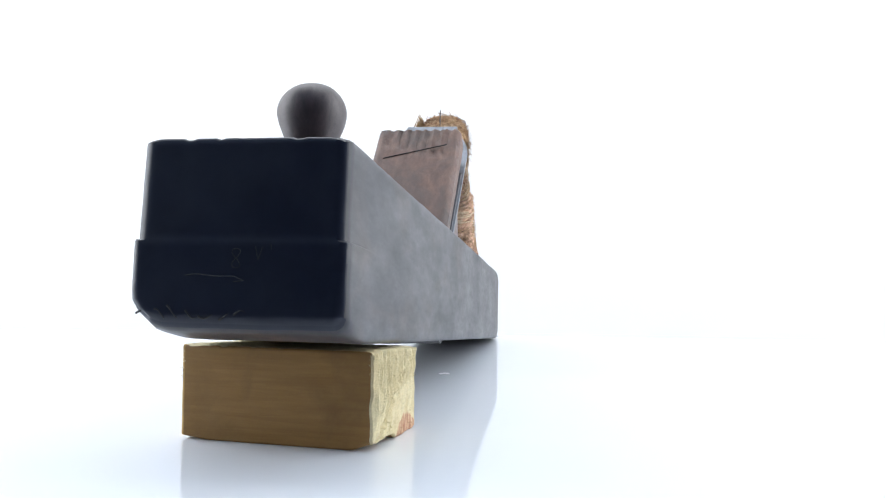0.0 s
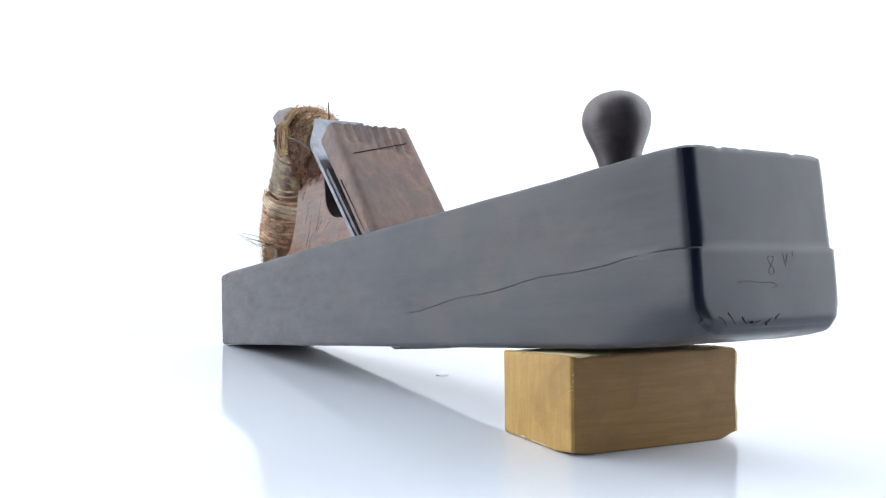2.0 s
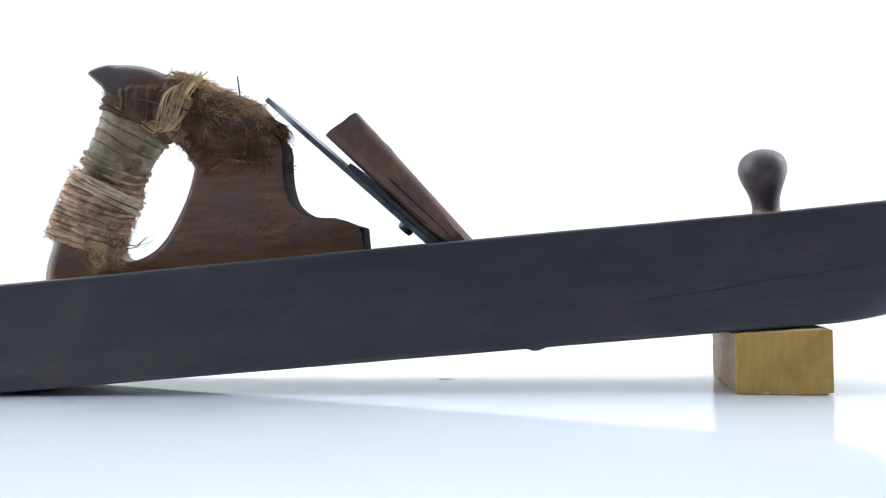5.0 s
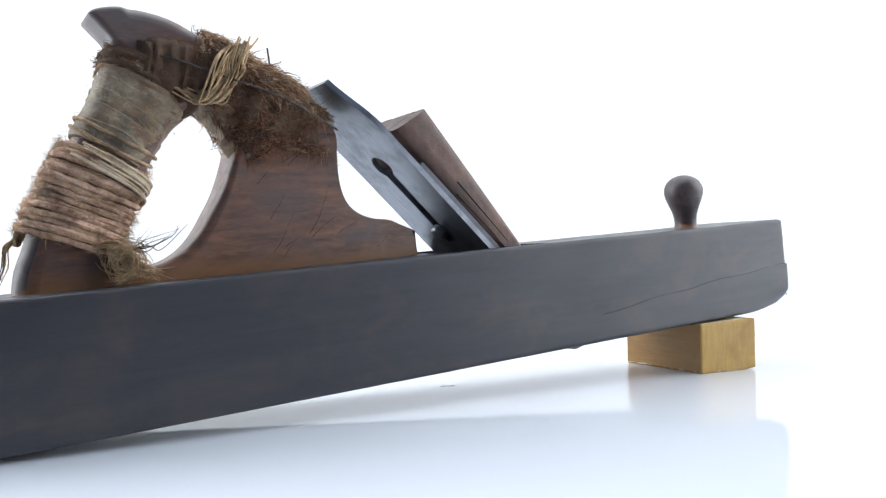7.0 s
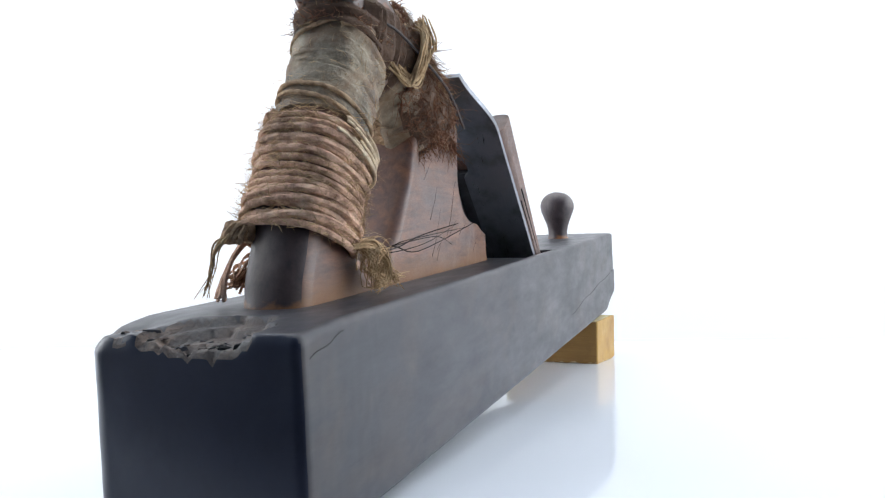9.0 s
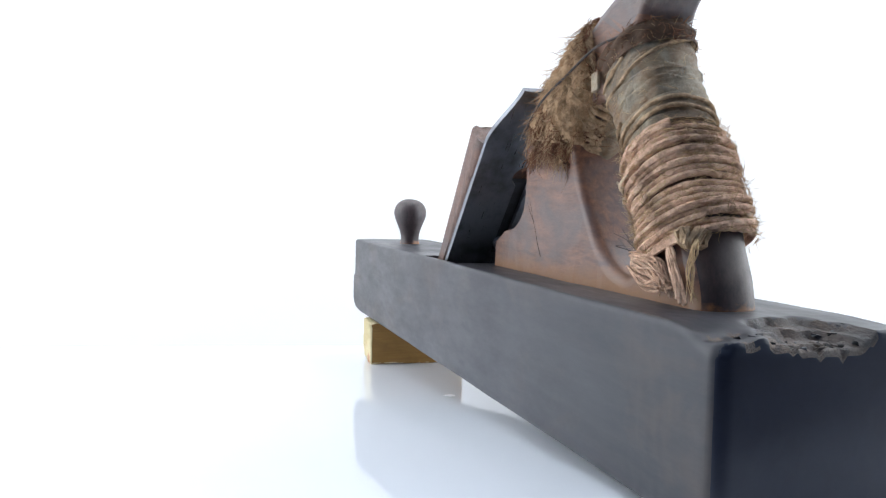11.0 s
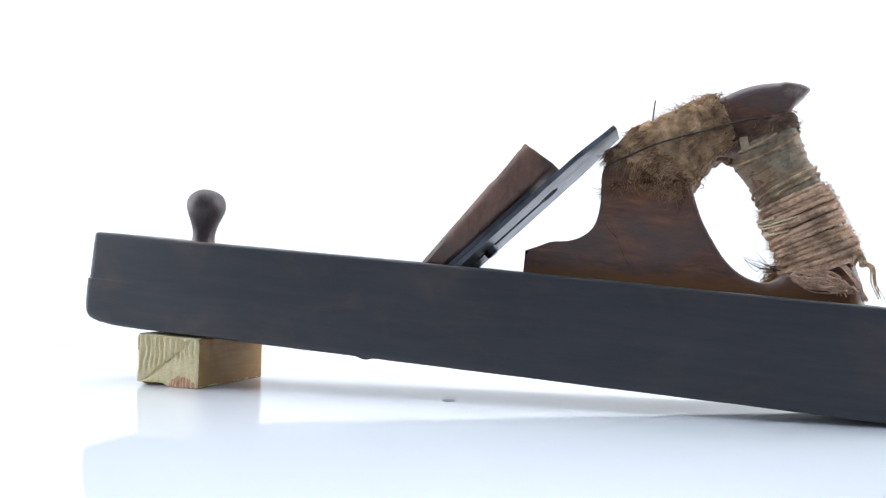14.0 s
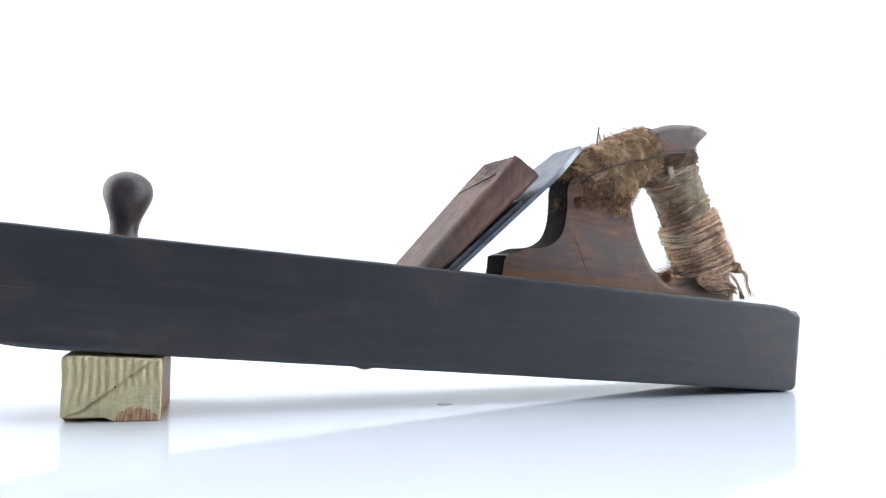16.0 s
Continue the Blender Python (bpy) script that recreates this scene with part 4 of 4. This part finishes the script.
def build_wires():
    """Dark iron wire that holds the binding, both flanks, and a nail end that stands up."""
    for side in (-1, 1):
        bm = bmesh.new()
        sunk = 0.0 if side < 0 else 0.0006
        tube(bm, spline([Vector((x, side * (y - sunk * min(1.0, (x - 0.1) / 0.035)), z)) for x, y, z in ((0.103, 0.0152, 0.1655), (0.118, 0.0192, 0.1630), (0.140, 0.0210, 0.1555), (0.170, 0.0212, 0.1455), (0.199, 0.0185, 0.1305))], False, 6), 0.0006, 6)
        part("wire", bm, RUST, plane, "dark iron binding wire")
    bm = bmesh.new()
    tube(bm, [(0.1725, 0.002, 0.158), (0.1728, 0.002, 0.166), (0.1722, 0.002, 0.1758)], 0.0005, 6)
    part("nail_end", bm, RUST, plane, "thin nail end standing up")


build_wires()


def strand_bundle(name, label, mat, paths, radius, rnd, spread=0.0015, fade=True):
    bm = bmesh.new()
    for path in paths:
        pts = [Vector(p) + Vector((rnd.gauss(0, spread), rnd.gauss(0, spread), rnd.gauss(0, spread))) * (0.3 + 0.7 * k / len(path)) for k, p in enumerate(path)]
        tube(bm, spline(pts, False, 5), radius * rnd.uniform(0.7, 1.2), 5, 2, 1300, fade=fade)
    return part(name, bm, mat, plane, label)


def build_ends():
    rnd = random.Random(23)
    # tuft curled at the foot of the grip, right-hand side
    tuft = [[(0.0760, -0.016, 0.0805), (0.0850, -0.0205, 0.0800), (0.0915, -0.0225, 0.0735), (0.0895, -0.022, 0.0670), (0.0830, -0.0215, 0.0655)] for _ in range(34)]
    tagged(strand_bundle("twine_tuft", "curled frayed tuft of twine", HAIR, tuft, 0.0005, rnd, 0.0016), kind="stuff")
    bm = bmesh.new()
    for _ in range(80):
        c = Vector((0.0885 + rnd.gauss(0, 0.0022), -0.0185 + rnd.gauss(0, 0.0016), 0.0728 + rnd.gauss(0, 0.002)))
        r, a, span = rnd.uniform(0.0025, 0.0075), rnd.uniform(0, 6.3), rnd.uniform(1.5, 4.5)
        lean = Vector((rnd.gauss(0, 0.25), 1, rnd.gauss(0, 0.25))).normalized()
        u = lean.orthogonal().normalized()
        w = lean.cross(u)
        pts = [c + (u * math.cos(a + span * k / 9) + w * math.sin(a + span * k / 9)) * r * (1 + 0.05 * k) - lean * 0.0004 * k for k in range(10)]
        for q in pts:
            q.z = max(q.z, 0.0645)
        tube(bm, pts, 0.00028, 4, fade=True)
    tagged(part("tuft_curl", bm, HAIR, plane, "golden curled fibres of the twine tuft"), kind="stuff")
    fan = [[(0.0800, -0.0165, 0.0805), (0.0860, -0.0200, 0.0755), (0.0935 + rnd.gauss(0, 0.003), -0.0220, 0.0695), (0.099 + rnd.gauss(0, 0.005), -0.0235, 0.0655)] for _ in range(46)]
    tagged(strand_bundle("tuft_fan", "golden frayed end fanned out on the body", HAIR, fan, 0.00034, rnd, 0.0022), kind="stuff")
    # end hanging at the left-hand side
    tail = [[(0.0630, 0.0165, 0.0850), (0.0570, 0.0185, 0.0800), (0.0515, 0.0200, 0.0720), (0.0465, 0.0200, 0.0650)] for _ in range(14)]
    for path in tail[:8]:
        strand_bundle("twine_tail", "loose hanging end of tan twine", TWINE, [path], 0.0008, rnd, 0.0011, False)
    for k in range(13):
        path = [(0.0860, 0.0170, 0.0790 - 0.0005 * k), (0.0750, 0.0185, 0.0785 - 0.0008 * k), (0.0630, 0.0195, 0.0765 - 0.0007 * k), (0.0550, 0.0205, 0.0670 + 0.0003 * k)]
        strand_bundle("twine_tail", "loose hanging end of tan twine", TWINE, [path] * 3, 0.00045, rnd, 0.0024, False)
    # knot at the back
    bm = bmesh.new()
    for k in range(5):
        pts = []
        for i in range(22):
            a = 2 * math.pi * i / 21
            pts.append((0.0510 + 0.0030 * math.cos(a + k), 0.0135 + 0.0045 * math.sin(a) + rnd.gauss(0, 0.0004), 0.0868 + 0.0032 * math.sin(a * 2 + k * 1.3)))
        tube(bm, pts, 0.0011, 6, 3, 1300)
    part("knot", bm, JUTE, plane, "dirty knot of twine")
    hang = [[(0.0470, 0.015, 0.0860), (0.0440, 0.0185, 0.0815), (0.0430, 0.0195, 0.0745), (0.0400, 0.0205, 0.0670)] for _ in range(9)]
    for path in hang:
        strand_bundle("knot_end", "thin hanging end of the knot", HAIR, [path], 0.00045, rnd, 0.0014)
    # wiry ends reaching into the hand hole
    wisps = [[(0.0900, -0.014, 0.0765), (0.0960, -0.023, 0.0785), (0.1010, -0.034, 0.0790), (0.1060, -0.047, 0.0840)] for _ in range(5)]
    for path in wisps:
        strand_bundle("stiff_fibre", "thin stiff dark fibre", RUST, [path], 0.0004, rnd, 0.0036)
    wisps = [[(0.0900, 0.004, 0.0780), (0.0970, 0.006, 0.0785), (0.1030, 0.008, 0.0810), (0.1080, 0.010, 0.0870)] for _ in range(5)]
    for path in wisps:
        strand_bundle("stiff_fibre", "thin stiff dark fibre", RUST, [path], 0.0003, rnd, 0.0034)


build_ends()


# the handle with its bindings, as seated on the body
SEAT = Matrix.Translation((-0.0033, 0.0, 0.0001)) @ Matrix.Diagonal((1.0, 1.0, 1.0208, 1.0))
for ob in plane.children:
    if ob.name.split(".")[0] in ("handle", "crack", "grip_twine", "cloth_tape", "tape_stub", "arch_jute", "wire", "nail_end", "twine_tuft", "tuft_curl", "tuft_fan",
                                 "twine_tail", "knot", "knot_end", "stiff_fibre"):
        ob.matrix_basis = SEAT


# ---- the block under the toe ----
def build_block():
    block = new("wood_block")
    tagged(block, "yellow-brown softwood offcut with one pale rough-sawn end", "wood block")
    lx, ly = 0.0253, 0.0388
    xs, ys, zs = lines(-lx, lx, 0.0009, (), 0.0014, 2), lines(-ly, ly, 0.0013, (), 0.0014, 2), lines(0, 0.0336, 0.001, (), 0.0014, 2)
    bm = grid_box(xs, ys, zs)
    for v in bm.verts:
        x, y, z = v.co
        r = 0.001
        c = Vector((min(max(x, -lx + r), lx - r), min(max(y, -ly + r), ly - r), min(max(z, r), 0.0336 - r)))
        d = v.co - c
        p = c + d.normalized() * r if d.length > r else v.co.copy()
        p.z += smoothstep(0.01, 0.0336, z) * 0.0022 * smoothstep(-lx, lx, x)
        end = smoothstep(ly - 0.004, ly, y)
        p.y += end * (0.0008 * wob(x, 0, z, 160) + 0.0007 * math.sin(x * 1500 + 3 * wob(x, 0, z, 60)) * smoothstep(0.012, 0.02, z + 0.3 * x) - 0.0016 * smoothstep(0.0016, 0.0, abs(z - 0.013 + 0.75 * (x - 0.006))))
        p.x -= end * 0.0006 * wob(x, y, z, 300)
        # broken lower corner of the sawn end
        k = smoothstep(ly - 0.010, ly - 0.001, y) * smoothstep(-0.002, 0.004, x) * smoothstep(0.007, 0.0, z)
        p.z += 0.0024 * k
        p.z += 0.0012 * smoothstep(-ly + 0.012, -ly, y) * smoothstep(lx - 0.012, lx, x) * smoothstep(0.006, 0.0, z)
        p.z += 0.0012 * smoothstep(-lx + 0.004, -lx, x) * max(0, wob(x, y, z, 150)) * smoothstep(0.004, 0, z)
        if z > 0.0315:
            p.z -= 0.0012 * max(0.0, wob(x, y, 4.0, 220)) * (smoothstep(lx - 0.003, lx, abs(x)) + smoothstep(ly - 0.003, ly, abs(y)))
        p += Vector((wob(x, y, z, 80, 1), wob(x, y, z, 80, 5), 0)) * 0.0002
        v.co = p
    bm.normal_update()
    for f in bm.faces:
        c = f.calc_center_median()
        if c.y > ly - 0.0016:
            f.material_index = 1
        elif c.z < 0.0011 + 0.0009 * wob(c.x, c.y, 0, 130) and wob(c.x, c.y, 7.0, 170) > -0.05 and f.normal.z > -0.5 and c.x < lx - 0.003:
            f.material_index = 1
        elif c.y < -ly + 0.0012:
            f.material_index = 3
        elif f.normal.z > 0.85:
            f.material_index = 1
    part("block_body", bm, [PINE, PINE_CUT, PINE, PINE_END], block)
    rnd = random.Random(5)
    bm = bmesh.new()
    for _ in range(70):
        side = rnd.random()
        if side < 0.5:
            p = Vector((rnd.uniform(-lx, lx), ly, rnd.uniform(0.001, 0.032)))
        elif side < 0.8:
            p = Vector((lx, rnd.choice((-ly, ly)) * rnd.uniform(0.97, 1), rnd.uniform(0.02, 0.0335)))
        else:
            p = Vector((-lx, rnd.uniform(-ly, ly), 0.0006))
        pts = [p]
        go = Vector((rnd.gauss(0, 1), rnd.gauss(0, 1), rnd.gauss(0, 0.6))).normalized()
        for _k in range(3):
            pts.append(pts[-1] + go * 0.0006)
            go = (go + Vector((rnd.gauss(0, 0.5), rnd.gauss(0, 0.5), rnd.gauss(0, 0.5)))).normalized()
        for q in pts:
            q.z = max(q.z, 0.0004)
        tube(bm, pts, 0.0002, 4, fade=True)
    tagged(part("splinter", bm, PINE_CUT, block, "pale splinters on the sawn edges"), kind="stuff")
    return block


block = build_block()


def build_flake():
    bm = bmesh.new()
    rnd = random.Random(3)
    top, low = [], []
    for k in range(11):
        a = 2 * math.pi * k / 11
        r = rnd.uniform(0.7, 1.1)
        top.append(bm.verts.new((0.0048 * r * math.cos(a), 0.0042 * r * math.sin(a), 0.00015 + 0.0002 * rnd.random())))
        low.append(bm.verts.new((0.0046 * r * math.cos(a), 0.0040 * r * math.sin(a), 0.0)))
    bm.faces.new(top)
    bm.faces.new(low[::-1])
    for k in range(11):
        bm.faces.new((low[k], low[(k + 1) % 11], top[(k + 1) % 11], top[k]))
    ob = new("paper_flake", finish("paper_flake", bm, FLAKE, False))
    return tagged(ob, "small grey flake of debris on the white board", "debris")


flake = build_flake()


# ---- motion: everything on the board turns about one upright axis ----
def heading(t):
    s = (t - 8) / 8
    return 17.868 * s ** 7 + 8.796 * s ** 6 + -38.603 * s ** 5 + -19.514 * s ** 4 + 25.625 * s ** 3 + 10.926 * s ** 2 + 144.798 * s ** 1 + 51.268


def motions():
    times = [0.5 * k for k in range(33)]
    on_plane = Matrix.Translation(HEEL) @ pose(0, 0, 0, 0, -TILT, 0)
    on_block = pose(0.1894, -0.0290, 0.0, 0, 0, -6.0)
    on_flake = pose(-0.0029, -0.0007, 0.0)
    for ob, place in ((plane, on_plane), (block, on_block), (flake, on_flake)):
        walk(ob, [(t, pose(0, 0, 0, 0, 0, heading(t)) @ place) for t in times])


motions()
